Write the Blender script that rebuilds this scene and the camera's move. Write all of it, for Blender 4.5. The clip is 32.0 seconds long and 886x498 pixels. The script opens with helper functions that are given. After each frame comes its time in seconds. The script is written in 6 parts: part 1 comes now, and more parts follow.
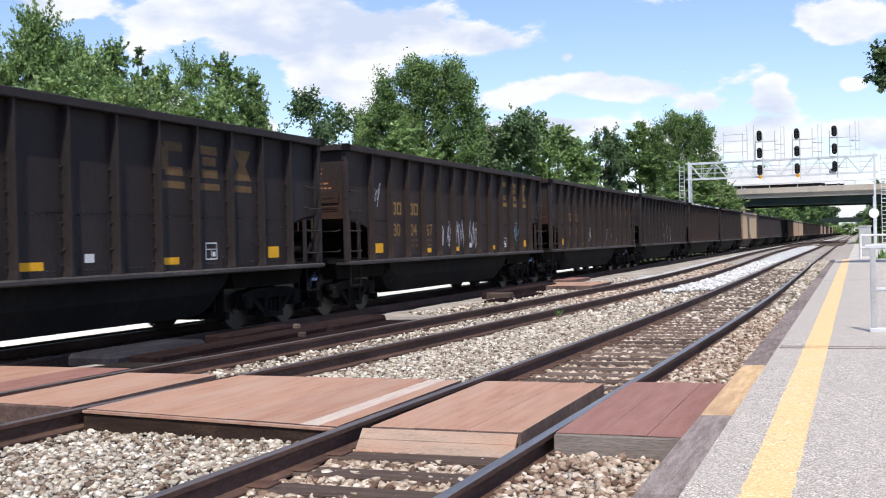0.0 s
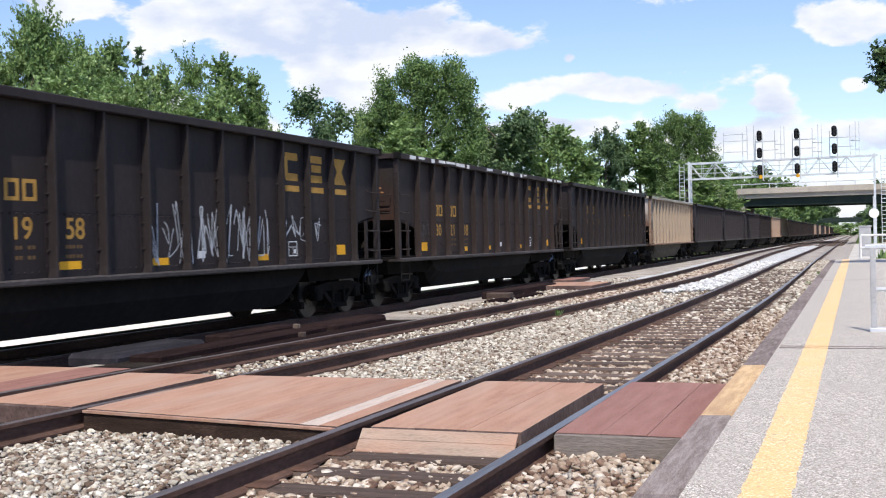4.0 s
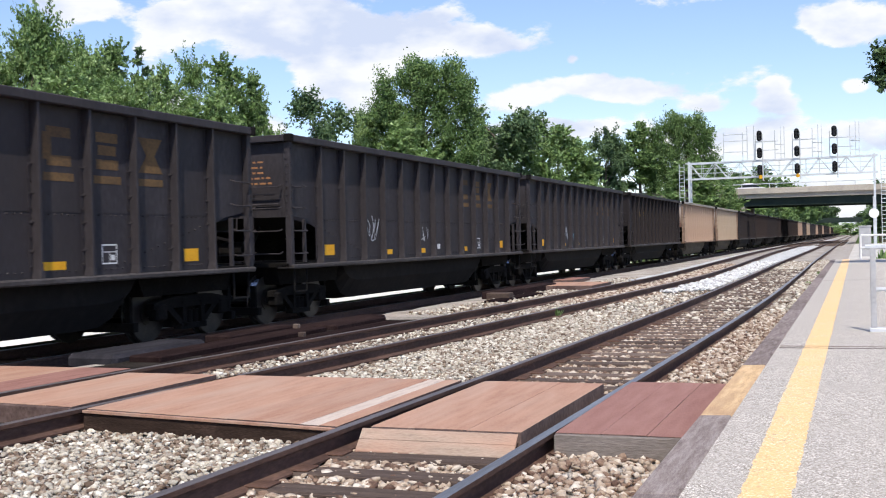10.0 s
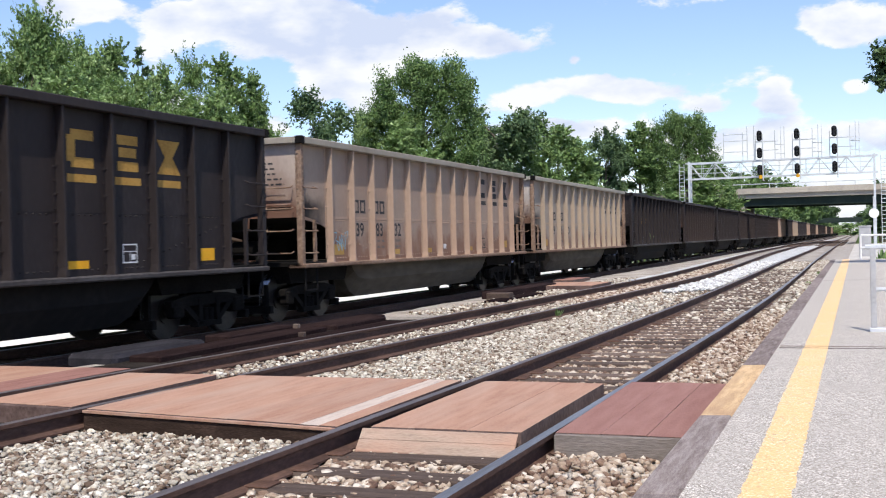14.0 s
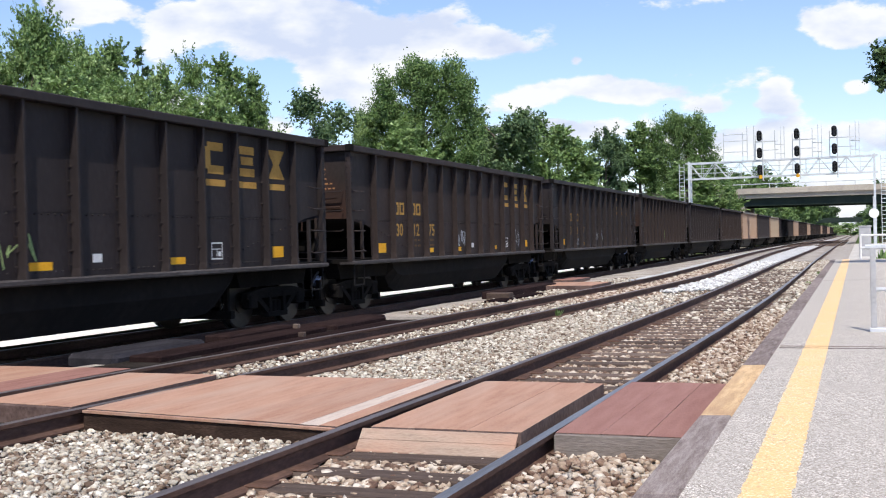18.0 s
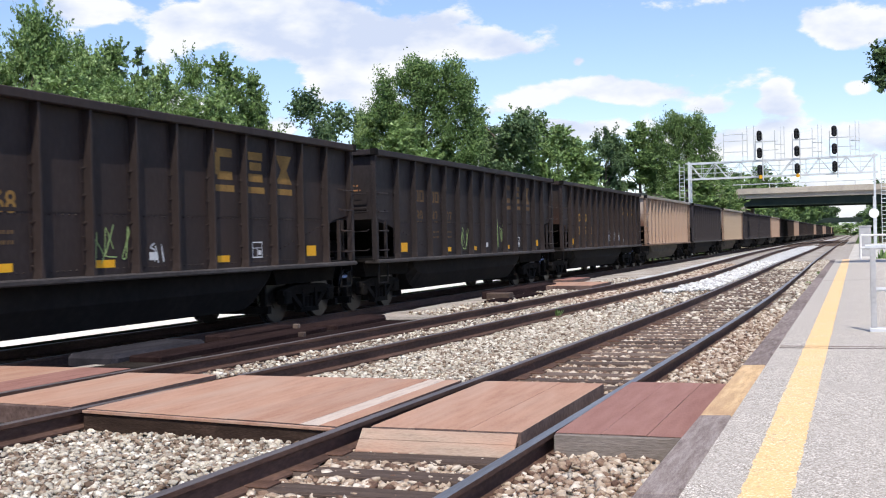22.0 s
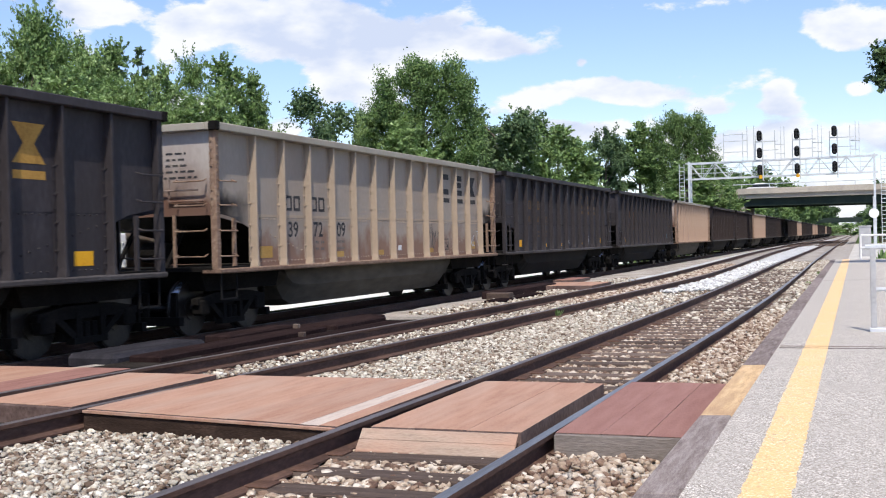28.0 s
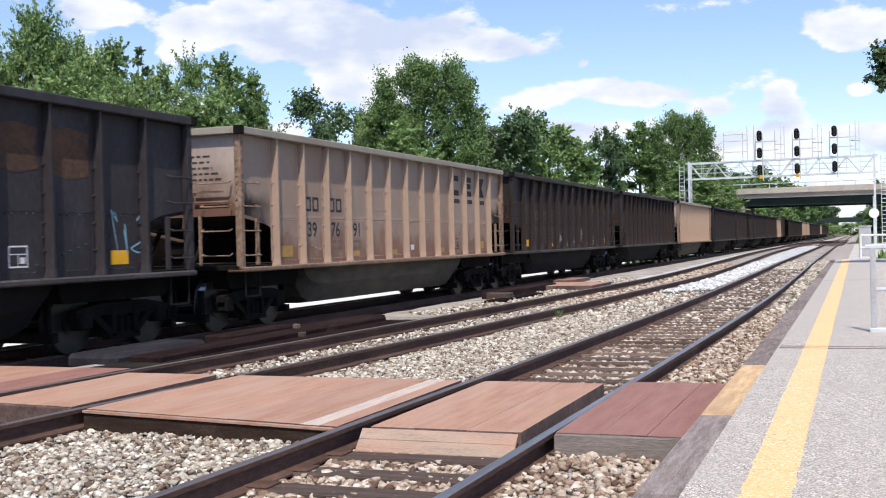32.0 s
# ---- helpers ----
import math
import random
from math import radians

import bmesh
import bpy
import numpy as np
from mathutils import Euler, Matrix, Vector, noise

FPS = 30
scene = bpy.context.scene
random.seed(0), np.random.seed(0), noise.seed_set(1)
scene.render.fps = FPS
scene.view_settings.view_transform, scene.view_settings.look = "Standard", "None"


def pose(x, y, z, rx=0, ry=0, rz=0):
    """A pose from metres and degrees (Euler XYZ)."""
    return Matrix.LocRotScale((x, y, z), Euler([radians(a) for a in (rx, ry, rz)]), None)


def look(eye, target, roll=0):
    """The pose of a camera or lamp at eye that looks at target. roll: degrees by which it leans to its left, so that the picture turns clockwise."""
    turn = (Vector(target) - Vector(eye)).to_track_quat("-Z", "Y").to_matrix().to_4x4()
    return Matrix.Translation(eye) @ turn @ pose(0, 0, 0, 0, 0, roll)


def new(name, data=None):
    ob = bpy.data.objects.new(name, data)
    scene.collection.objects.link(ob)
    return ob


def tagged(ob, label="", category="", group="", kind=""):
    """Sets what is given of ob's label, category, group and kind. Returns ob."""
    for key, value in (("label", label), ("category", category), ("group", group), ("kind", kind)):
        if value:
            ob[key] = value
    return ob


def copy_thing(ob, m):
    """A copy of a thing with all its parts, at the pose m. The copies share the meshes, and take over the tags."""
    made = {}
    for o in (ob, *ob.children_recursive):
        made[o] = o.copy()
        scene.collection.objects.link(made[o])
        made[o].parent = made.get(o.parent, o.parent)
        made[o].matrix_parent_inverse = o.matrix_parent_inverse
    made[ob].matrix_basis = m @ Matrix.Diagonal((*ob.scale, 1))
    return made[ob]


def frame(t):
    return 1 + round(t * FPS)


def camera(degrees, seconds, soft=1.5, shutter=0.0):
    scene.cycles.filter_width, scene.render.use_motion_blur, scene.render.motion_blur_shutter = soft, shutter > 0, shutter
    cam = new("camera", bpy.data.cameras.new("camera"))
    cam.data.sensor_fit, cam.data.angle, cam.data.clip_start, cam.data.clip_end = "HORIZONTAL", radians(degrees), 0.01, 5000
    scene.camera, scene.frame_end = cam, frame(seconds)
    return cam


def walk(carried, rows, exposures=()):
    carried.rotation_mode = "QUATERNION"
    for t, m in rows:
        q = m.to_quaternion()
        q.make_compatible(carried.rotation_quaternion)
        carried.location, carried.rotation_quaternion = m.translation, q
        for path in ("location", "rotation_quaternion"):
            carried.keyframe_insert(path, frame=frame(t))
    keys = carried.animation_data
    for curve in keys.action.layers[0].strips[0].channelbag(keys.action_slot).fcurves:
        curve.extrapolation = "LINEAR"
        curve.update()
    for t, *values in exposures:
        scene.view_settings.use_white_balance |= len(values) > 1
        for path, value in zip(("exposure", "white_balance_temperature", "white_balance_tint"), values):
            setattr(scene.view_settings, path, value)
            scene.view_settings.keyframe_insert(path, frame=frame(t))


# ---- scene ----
EYE = (0.0, 0.0, 1.3275)
AIM = (-0.35416, 0.93515, 1.3211)
cam = camera(43.754, 32.0, soft=1.1, shutter=0.12)
HOLD = look(EYE, AIM, -1.3924)
walk(cam, [(0.0, HOLD), (32.0, HOLD)])

# ---- daylight ----
SUN_WAY = Vector((0.19, -0.47, 0.80)).normalized()
world = bpy.data.worlds.new("world")
scene.world = world
world.use_nodes = True
wn = world.node_tree
sky = wn.nodes.new("ShaderNodeTexSky")
sky.sky_type = "NISHITA"
sky.sun_disc = False
sky.sun_elevation = math.asin(SUN_WAY.z)
sky.sun_rotation = math.atan2(SUN_WAY.x, SUN_WAY.y)
sky.air_density, sky.dust_density, sky.ozone_density = 1.0, 0.3, 3.0
wn.nodes["Background"].inputs["Strength"].default_value = 0.15
tint = wn.nodes.new("ShaderNodeMix")
tint.data_type, tint.blend_type = "RGBA", "MULTIPLY"
tint.inputs[0].default_value, tint.inputs[7].default_value = 1.0, (0.97, 0.93, 1.04, 1)
wn.links.new(sky.outputs[0], tint.inputs[6])
wn.links.new(tint.outputs[2], wn.nodes["Background"].inputs["Color"])
sun = new("sun", bpy.data.lights.new("sun", "SUN"))
sun.data.energy, sun.data.angle, sun.data.color = 4.2, radians(0.53), (1.0, 0.93, 0.82)
sun.matrix_world = look(SUN_WAY * 60, (0, 0, 0))
scene.view_settings.exposure = 0.27


# ---- materials ----
def material(name, stops, rough=0.8, metal=0.0, scale=3.0, fine=40.0, bump=0.2, stretch=(1, 1, 1), spec=0.2, rand=0.0, island=0.0,
             stain=None, stain_scale=0.6, stain_amount=0.5):
    """Noise at two scales runs through the colour stops; bump from the fine one; stain is a second colour in large patches."""
    m = bpy.data.materials.new(name)
    m.use_nodes = True
    n, l = m.node_tree.nodes, m.node_tree.links
    b = n["Principled BSDF"]
    tc = n.new("ShaderNodeTexCoord")
    mp = n.new("ShaderNodeMapping")
    mp.inputs["Scale"].default_value = stretch
    l.new(tc.outputs["Object"], mp.inputs["Vector"])
    big, small = n.new("ShaderNodeTexNoise"), n.new("ShaderNodeTexNoise")
    big.inputs["Scale"].default_value, small.inputs["Scale"].default_value = scale, fine
    big.inputs["Detail"].default_value, small.inputs["Detail"].default_value = 5, 4
    for t in (big, small):
        l.new(mp.outputs[0], t.inputs["Vector"])
    mix = n.new("ShaderNodeMath")
    mix.operation = "MULTIPLY_ADD"
    mix.inputs[1].default_value = 0.45
    half = n.new("ShaderNodeMath")
    half.operation = "MULTIPLY"
    half.inputs[1].default_value = 0.55
    l.new(big.outputs[0], half.inputs[0])
    l.new(small.outputs[0], mix.inputs[0])
    l.new(half.outputs[0], mix.inputs[2])
    fac = mix.outputs[0]
    for amount, kind in ((rand, "ShaderNodeObjectInfo"), (island, "ShaderNodeNewGeometry")):
        if amount:
            info = n.new(kind)
            shift = n.new("ShaderNodeMath")
            shift.operation = "MULTIPLY_ADD"
            shift.inputs[1].default_value = amount
            out = info.outputs["Random"] if kind == "ShaderNodeObjectInfo" else info.outputs["Random Per Island"]
            sub = n.new("ShaderNodeMath")
            sub.operation = "SUBTRACT"
            sub.inputs[1].default_value = 0.5
            l.new(out, sub.inputs[0])
            l.new(sub.outputs[0], shift.inputs[0])
            l.new(fac, shift.inputs[2])
            fac = shift.outputs[0]
    ramp = n.new("ShaderNodeValToRGB")
    ramp.color_ramp.elements.remove(ramp.color_ramp.elements[1])
    lo, hi = (0.28, 0.72) if not island else (0.1, 0.9)
    for i, c in enumerate(stops):
        pos = lo + (hi - lo) * i / max(1, len(stops) - 1)
        e = ramp.color_ramp.elements[0] if i == 0 else ramp.color_ramp.elements.new(pos)
        e.position, e.color = pos, (*c, 1)
    l.new(fac, ramp.inputs[0])
    colour = ramp.outputs[0]
    if stain:
        st = n.new("ShaderNodeTexNoise")
        st.inputs["Scale"].default_value, st.inputs["Detail"].default_value = stain_scale, 6
        l.new(mp.outputs[0], st.inputs["Vector"])
        edge = n.new("ShaderNodeMapRange")
        edge.inputs[1].default_value, edge.inputs[2].default_value, edge.inputs[4].default_value = 0.45, 0.68, stain_amount
        l.new(st.outputs[0], edge.inputs[0])
        mx = n.new("ShaderNodeMix")
        mx.data_type = "RGBA"
        mx.inputs[7].default_value = (*stain, 1)
        l.new(edge.outputs[0], mx.inputs[0])
        l.new(colour, mx.inputs[6])
        colour = mx.outputs[2]
    l.new(colour, b.inputs["Base Color"])
    b.inputs["Roughness"].default_value, b.inputs["Metallic"].default_value = rough, metal
    b.inputs["Specular IOR Level"].default_value = spec
    if bump:
        bp = n.new("ShaderNodeBump")
        bp.inputs["Strength"].default_value, bp.inputs["Distance"].default_value = bump, 0.01
        l.new(small.outputs[0], bp.inputs["Height"])
        l.new(bp.outputs[0], b.inputs["Normal"])
    return m


def speckled(name, stops, cells, wash):
    """Coarse aggregate: every grain has its own tone; a wash of another tone lies over it in patches."""
    m = bpy.data.materials.new(name)
    m.use_nodes = True
    n, l = m.node_tree.nodes, m.node_tree.links
    b = n["Principled BSDF"]
    tc, vo, sp = n.new("ShaderNodeTexCoord"), n.new("ShaderNodeTexVoronoi"), n.new("ShaderNodeSeparateXYZ")
    vo.inputs["Scale"].default_value = cells
    l.new(tc.outputs["Object"], vo.inputs["Vector"])
    l.new(vo.outputs["Color"], sp.inputs[0])
    ramp = n.new("ShaderNodeValToRGB")
    ramp.color_ramp.elements.remove(ramp.color_ramp.elements[1])
    for i, (c, pos) in enumerate(zip(stops, (0.0, 0.25, 0.7, 1.0))):
        e = ramp.color_ramp.elements[0] if i == 0 else ramp.color_ramp.elements.new(pos)
        e.position, e.color = pos, (*c, 1)
    l.new(sp.outputs[0], ramp.inputs[0])
    ns = n.new("ShaderNodeTexNoise")
    ns.inputs["Scale"].default_value, ns.inputs["Detail"].default_value = 1.7, 7
    l.new(tc.outputs["Object"], ns.inputs["Vector"])
    rg = n.new("ShaderNodeMapRange")
    rg.inputs[1].default_value, rg.inputs[2].default_value, rg.inputs[4].default_value = 0.4, 0.7, 0.65
    l.new(ns.outputs[0], rg.inputs[0])
    mx = n.new("ShaderNodeMix")
    mx.data_type = "RGBA"
    mx.inputs[7].default_value = (*wash, 1)
    l.new(rg.outputs[0], mx.inputs[0])
    l.new(ramp.outputs[0], mx.inputs[6])
    l.new(mx.outputs[2], b.inputs["Base Color"])
    b.inputs["Roughness"].default_value = 0.9
    b.inputs["Specular IOR Level"].default_value = 0.3
    bp = n.new("ShaderNodeBump")
    bp.inputs["Strength"].default_value, bp.inputs["Distance"].default_value = 0.7, 0.006
    l.new(sp.outputs[1], bp.inputs["Height"])
    l.new(bp.outputs[0], b.inputs["Normal"])
    return m


M = {}
M["ballast"] = material("ballast_ground", [(0.11, 0.092, 0.078), (0.26, 0.23, 0.20), (0.42, 0.39, 0.35), (0.60, 0.57, 0.53)], 0.95, 0, 1.2, 26, 1.0, stain=(0.30, 0.22, 0.16), stain_amount=0.35)
M["stones"] = material("crushed_stone", [(0.11, 0.075, 0.055), (0.29, 0.22, 0.165), (0.37, 0.345, 0.295), (0.50, 0.44, 0.35), (0.70, 0.665, 0.59)], 0.9, 0, 9, 60, 0.4, island=0.8)
M["stones_brown"] = material("rusty_crushed_stone", [(0.10, 0.06, 0.045), (0.24, 0.16, 0.115), (0.36, 0.28, 0.21), (0.47, 0.39, 0.31), (0.64, 0.57, 0.49)], 0.9, 0, 9, 60, 0.4, island=0.8)
M["white_stones"] = material("white_crushed_stone", [(0.30, 0.29, 0.28), (0.48, 0.475, 0.47), (0.62, 0.62, 0.615), (0.76, 0.76, 0.75)], 0.9, 0, 9, 60, 0.4, island=0.8)
M["pale_gravel"] = material("pale_gravel", [(0.26, 0.235, 0.205), (0.44, 0.41, 0.37), (0.58, 0.55, 0.51), (0.70, 0.68, 0.64)], 0.95, 0, 1.6, 22, 1.0)
M["dark_bed"] = material("dark_ballast", [(0.010, 0.009, 0.008), (0.025, 0.021, 0.019), (0.06, 0.052, 0.046)], 1.0, 0, 1.5, 30, 1.0, spec=0.03)
M["earth"] = material("earth", [(0.10, 0.08, 0.06), (0.22, 0.18, 0.14), (0.30, 0.27, 0.22)], 0.95, 0, 0.5, 12, 0.6)
M["grass"] = material("grass_ground", [(0.03, 0.05, 0.015), (0.07, 0.11, 0.03), (0.15, 0.17, 0.06)], 0.95, 0, 0.4, 9, 0.8)
M["asphalt"] = speckled("platform_asphalt", [(0.13, 0.105, 0.085), (0.33, 0.293, 0.255), (0.50, 0.455, 0.405), (0.92, 0.87, 0.79)], 120.0, (0.42, 0.377, 0.335))
M["concrete"] = material("pale_concrete", [(0.55, 0.53, 0.49), (0.68, 0.66, 0.62), (0.76, 0.74, 0.70)], 0.9, 0, 0.7, 22, 0.2)
M["yellow_line"] = speckled("yellow_line_paint", [(0.42, 0.30, 0.20), (0.76, 0.49, 0.24), (0.84, 0.55, 0.27), (0.92, 0.78, 0.58)], 110.0, (0.82, 0.51, 0.23))
M["timber_grey"] = material("weathered_timber", [(0.085, 0.062, 0.056), (0.21, 0.168, 0.155), (0.36, 0.31, 0.29)], 0.9, 0, 5, 30, 0.8, stretch=(6, 0.7, 3), rand=0.2)
M["timber_yellow"] = material("worn_yellow_timber", [(0.36, 0.23, 0.14), (0.64, 0.44, 0.24), (0.80, 0.62, 0.38)], 0.85, 0, 4, 30, 0.6, stretch=(5, 0.7, 3), stain=(0.35, 0.22, 0.14), stain_scale=1.2, stain_amount=0.6)
M["board_tan"] = material("faded_red_boards", [(0.28, 0.145, 0.10), (0.39, 0.225, 0.158), (0.47, 0.295, 0.215)], 0.85, 0, 2.5, 30, 0.4, stretch=(5, 0.6, 2), rand=0.12, stain=(0.42, 0.30, 0.235), stain_amount=0.6)
M["board_red"] = material("red_brown_boards", [(0.20, 0.092, 0.076), (0.275, 0.140, 0.115), (0.335, 0.185, 0.155)], 0.8, 0, 2.5, 30, 0.4, stretch=(5, 0.6, 2), rand=0.1)
M["board_grey"] = material("bare_grey_board", [(0.34, 0.27, 0.23), (0.52, 0.43, 0.37), (0.60, 0.52, 0.45)], 0.85, 0, 3, 30, 0.5, stretch=(6, 0.6, 2))
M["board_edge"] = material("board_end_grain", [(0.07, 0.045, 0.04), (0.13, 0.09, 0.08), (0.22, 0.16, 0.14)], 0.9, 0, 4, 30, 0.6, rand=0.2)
M["board_pale"] = material("pale_bevel_board", [(0.24, 0.165, 0.125), (0.36, 0.275, 0.215), (0.46, 0.375, 0.30)], 0.85, 0, 3, 30, 0.5, stretch=(0.8, 5, 3), stain=(0.42, 0.22, 0.15), stain_scale=1.5, stain_amount=0.6)
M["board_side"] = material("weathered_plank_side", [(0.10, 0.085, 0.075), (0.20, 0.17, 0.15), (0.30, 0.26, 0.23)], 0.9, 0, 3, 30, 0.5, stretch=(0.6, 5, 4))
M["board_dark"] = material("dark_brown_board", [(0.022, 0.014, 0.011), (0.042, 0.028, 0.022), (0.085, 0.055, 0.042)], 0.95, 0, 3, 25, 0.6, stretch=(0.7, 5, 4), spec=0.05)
M["cabinet_grey"] = material("grey_painted_steel", [(0.30, 0.30, 0.31), (0.40, 0.40, 0.41), (0.48, 0.48, 0.49)], 0.6, 0, 3, 30, 0.05)
M["tie"] = material("creosoted_tie", [(0.05, 0.035, 0.03), (0.11, 0.08, 0.065), (0.20, 0.15, 0.125)], 0.9, 0, 3, 30, 0.8, stretch=(0.7, 5, 3), rand=0.3)
M["rail_rust"] = material("rail_rust", [(0.048, 0.028, 0.023), (0.095, 0.056, 0.044), (0.17, 0.10, 0.075)], 0.75, 0.2, 4, 40, 0.4, stretch=(1, 0.3, 1))
M["rail_steel"] = material("polished_rail_glint", [(0.15, 0.14, 0.135), (0.28, 0.27, 0.265), (0.46, 0.45, 0.45)], 0.44, 0.75, 2, 30, 0.05, stretch=(8, 0.2, 1))
M["rail_dull"] = material("dull_rail_head", [(0.12, 0.10, 0.09), (0.20, 0.17, 0.16), (0.28, 0.25, 0.24)], 0.5, 0.6, 2, 30, 0.1, stretch=(8, 0.2, 1))
M["plate_rust"] = material("rusty_plate", [(0.05, 0.028, 0.022), (0.095, 0.052, 0.038), (0.17, 0.10, 0.075)], 0.9, 0.1, 6, 40, 0.4)
M["dark_scrap"] = material("dark_stained_timber", [(0.010, 0.006, 0.006), (0.020, 0.012, 0.012), (0.042, 0.027, 0.026)], 1.0, 0, 2, 25, 0.5, stretch=(4, 0.5, 2), rand=0.2, spec=0.03)
M["grey_plank"] = material("grey_plank", [(0.014, 0.013, 0.016), (0.028, 0.027, 0.033), (0.055, 0.052, 0.062)], 0.95, 0, 2, 25, 0.4, stretch=(4, 0.5, 2), spec=0.05)


def paint(name, c, warm):
    smooth_coat = c[0] > 0.2
    hi = tuple(min(1, v * (1.12 if smooth_coat else 1.5) + 0.006) for v in c)
    lo = tuple(v * (0.86 if smooth_coat else 0.62) for v in c)
    return material(name, [lo, c, hi], 0.66, 0.0, 1.3, 18, 0.15, stretch=(1, 1, 0.45), spec=0.24, stain=warm, stain_scale=0.55, stain_amount=0.55)


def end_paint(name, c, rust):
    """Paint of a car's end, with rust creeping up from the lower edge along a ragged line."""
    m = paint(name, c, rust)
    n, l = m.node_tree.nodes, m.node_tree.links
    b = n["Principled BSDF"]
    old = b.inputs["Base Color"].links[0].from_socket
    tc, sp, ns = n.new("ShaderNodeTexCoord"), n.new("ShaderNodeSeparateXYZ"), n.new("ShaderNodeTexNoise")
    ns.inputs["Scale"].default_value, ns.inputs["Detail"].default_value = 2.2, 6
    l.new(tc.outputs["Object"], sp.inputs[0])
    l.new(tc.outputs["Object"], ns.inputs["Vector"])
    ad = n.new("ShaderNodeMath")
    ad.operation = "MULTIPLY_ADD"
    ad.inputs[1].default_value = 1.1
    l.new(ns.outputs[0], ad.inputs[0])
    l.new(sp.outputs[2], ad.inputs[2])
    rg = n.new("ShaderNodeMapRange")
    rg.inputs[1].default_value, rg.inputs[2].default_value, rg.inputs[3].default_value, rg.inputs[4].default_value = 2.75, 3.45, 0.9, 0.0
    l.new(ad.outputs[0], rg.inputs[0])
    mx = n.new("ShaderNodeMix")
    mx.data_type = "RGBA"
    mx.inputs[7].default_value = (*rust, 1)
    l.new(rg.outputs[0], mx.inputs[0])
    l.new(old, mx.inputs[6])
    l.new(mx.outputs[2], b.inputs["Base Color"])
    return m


def sooty(m):
    """Coal soot rubbed on a pale car round its low end openings, and rust along the sill, both with ragged edges."""
    n, l = m.node_tree.nodes, m.node_tree.links
    b = n["Principled BSDF"]
    colour = b.inputs["Base Color"].links[0].from_socket
    tc, sp, ns = n.new("ShaderNodeTexCoord"), n.new("ShaderNodeSeparateXYZ"), n.new("ShaderNodeTexNoise")
    ns.inputs["Scale"].default_value, ns.inputs["Detail"].default_value = 2.6, 7
    l.new(tc.outputs["Object"], sp.inputs[0])
    l.new(tc.outputs["Object"], ns.inputs["Vector"])

    def calc(op, a, c, d=0.0):
        k = n.new("ShaderNodeMath")
        k.operation = op
        for i, v in enumerate((a, c, d)):
            if isinstance(v, (int, float)):
                k.inputs[i].default_value = v
            else:
                l.new(v, k.inputs[i])
        return k.outputs[0]

    from_middle = calc("ABSOLUTE", calc("SUBTRACT", sp.outputs[1], 7.35), 0)
    reach = calc("SUBTRACT", calc("MULTIPLY_ADD", ns.outputs[0], 1.3, from_middle), 6.45)
    low = calc("SUBTRACT", 2.42, calc("MULTIPLY_ADD", ns.outputs[0], 0.55, calc("SUBTRACT", sp.outputs[2], 0.3)))
    soot = calc("MULTIPLY", calc("MINIMUM", calc("MAXIMUM", reach, 0), 1), calc("MINIMUM", calc("MAXIMUM", calc("MULTIPLY", low, 5), 0), 1))
    rust = calc("MINIMUM", calc("MAXIMUM", calc("MULTIPLY", calc("SUBTRACT", calc("MULTIPLY_ADD", ns.outputs[0], 1.5, 1.05), sp.outputs[2]), 1.6), 0), 0.75)
    for fac, tone in ((rust, (0.20, 0.095, 0.06)), (soot, (0.02, 0.015, 0.013))):
        mx = n.new("ShaderNodeMix")
        mx.data_type = "RGBA"
        mx.inputs[7].default_value = (*tone, 1)
        l.new(fac, mx.inputs[0])
        l.new(colour, mx.inputs[6])
        colour = mx.outputs[2]
    l.new(colour, b.inputs["Base Color"])
    return m


COAL_BLACK = paint("coal_black_paint", (0.0235, 0.0186, 0.0196), (0.030, 0.0205, 0.0188))
RUSTY_BLACK = paint("rusty_black_paint", (0.0290, 0.0212, 0.0205), (0.044, 0.0262, 0.0206))
BLUE_BLACK = paint("blue_black_paint", (0.0355, 0.0310, 0.0350), (0.041, 0.033, 0.032))
PALE_GREY = paint("pale_grey_paint", (0.36, 0.29, 0.225), (0.38, 0.27, 0.185))
RUSTY_PALE = paint("rusty_pale_paint", (0.37, 0.275, 0.215), (0.36, 0.195, 0.13))
SIDES = {"pale_grey_paint": sooty(paint("sooty_pale_side", (0.315, 0.270, 0.230), (0.305, 0.235, 0.183))), "rusty_pale_paint": sooty(paint("sooty_tan_side", (0.315, 0.240, 0.192), (0.295, 0.18, 0.124)))}
RIMS = {"pale_grey_paint": paint("weathered_pale_rim", (0.33, 0.30, 0.25), (0.25, 0.21, 0.17)), "rusty_pale_paint": paint("weathered_tan_rim", (0.30, 0.265, 0.22), (0.22, 0.17, 0.13))}
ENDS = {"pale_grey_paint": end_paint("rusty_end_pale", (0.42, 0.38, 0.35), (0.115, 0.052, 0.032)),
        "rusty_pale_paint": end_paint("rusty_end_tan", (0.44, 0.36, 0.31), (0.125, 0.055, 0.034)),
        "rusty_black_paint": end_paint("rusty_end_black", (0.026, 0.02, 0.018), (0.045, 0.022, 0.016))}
# Rust brown, its tone raised for the light that the pale sills' lips catch.
M["rusty_lit_sill"] = material("rusty_pale_lit_sill", [(0.10, 0.058, 0.040), (0.22, 0.145, 0.105), (0.36, 0.27, 0.20)], 0.85, 0, 1.5, 20, 0.2, stretch=(1, 0.4, 1))
# Lighter than the body: light caught on the sill's lip, put into the colour.
M["lit_sill"] = material("lit_dark_sill", [(0.030, 0.026, 0.025), (0.058, 0.051, 0.050), (0.11, 0.10, 0.098)], 0.7, 0, 1.5, 20, 0.2, stretch=(1, 0.4, 1))
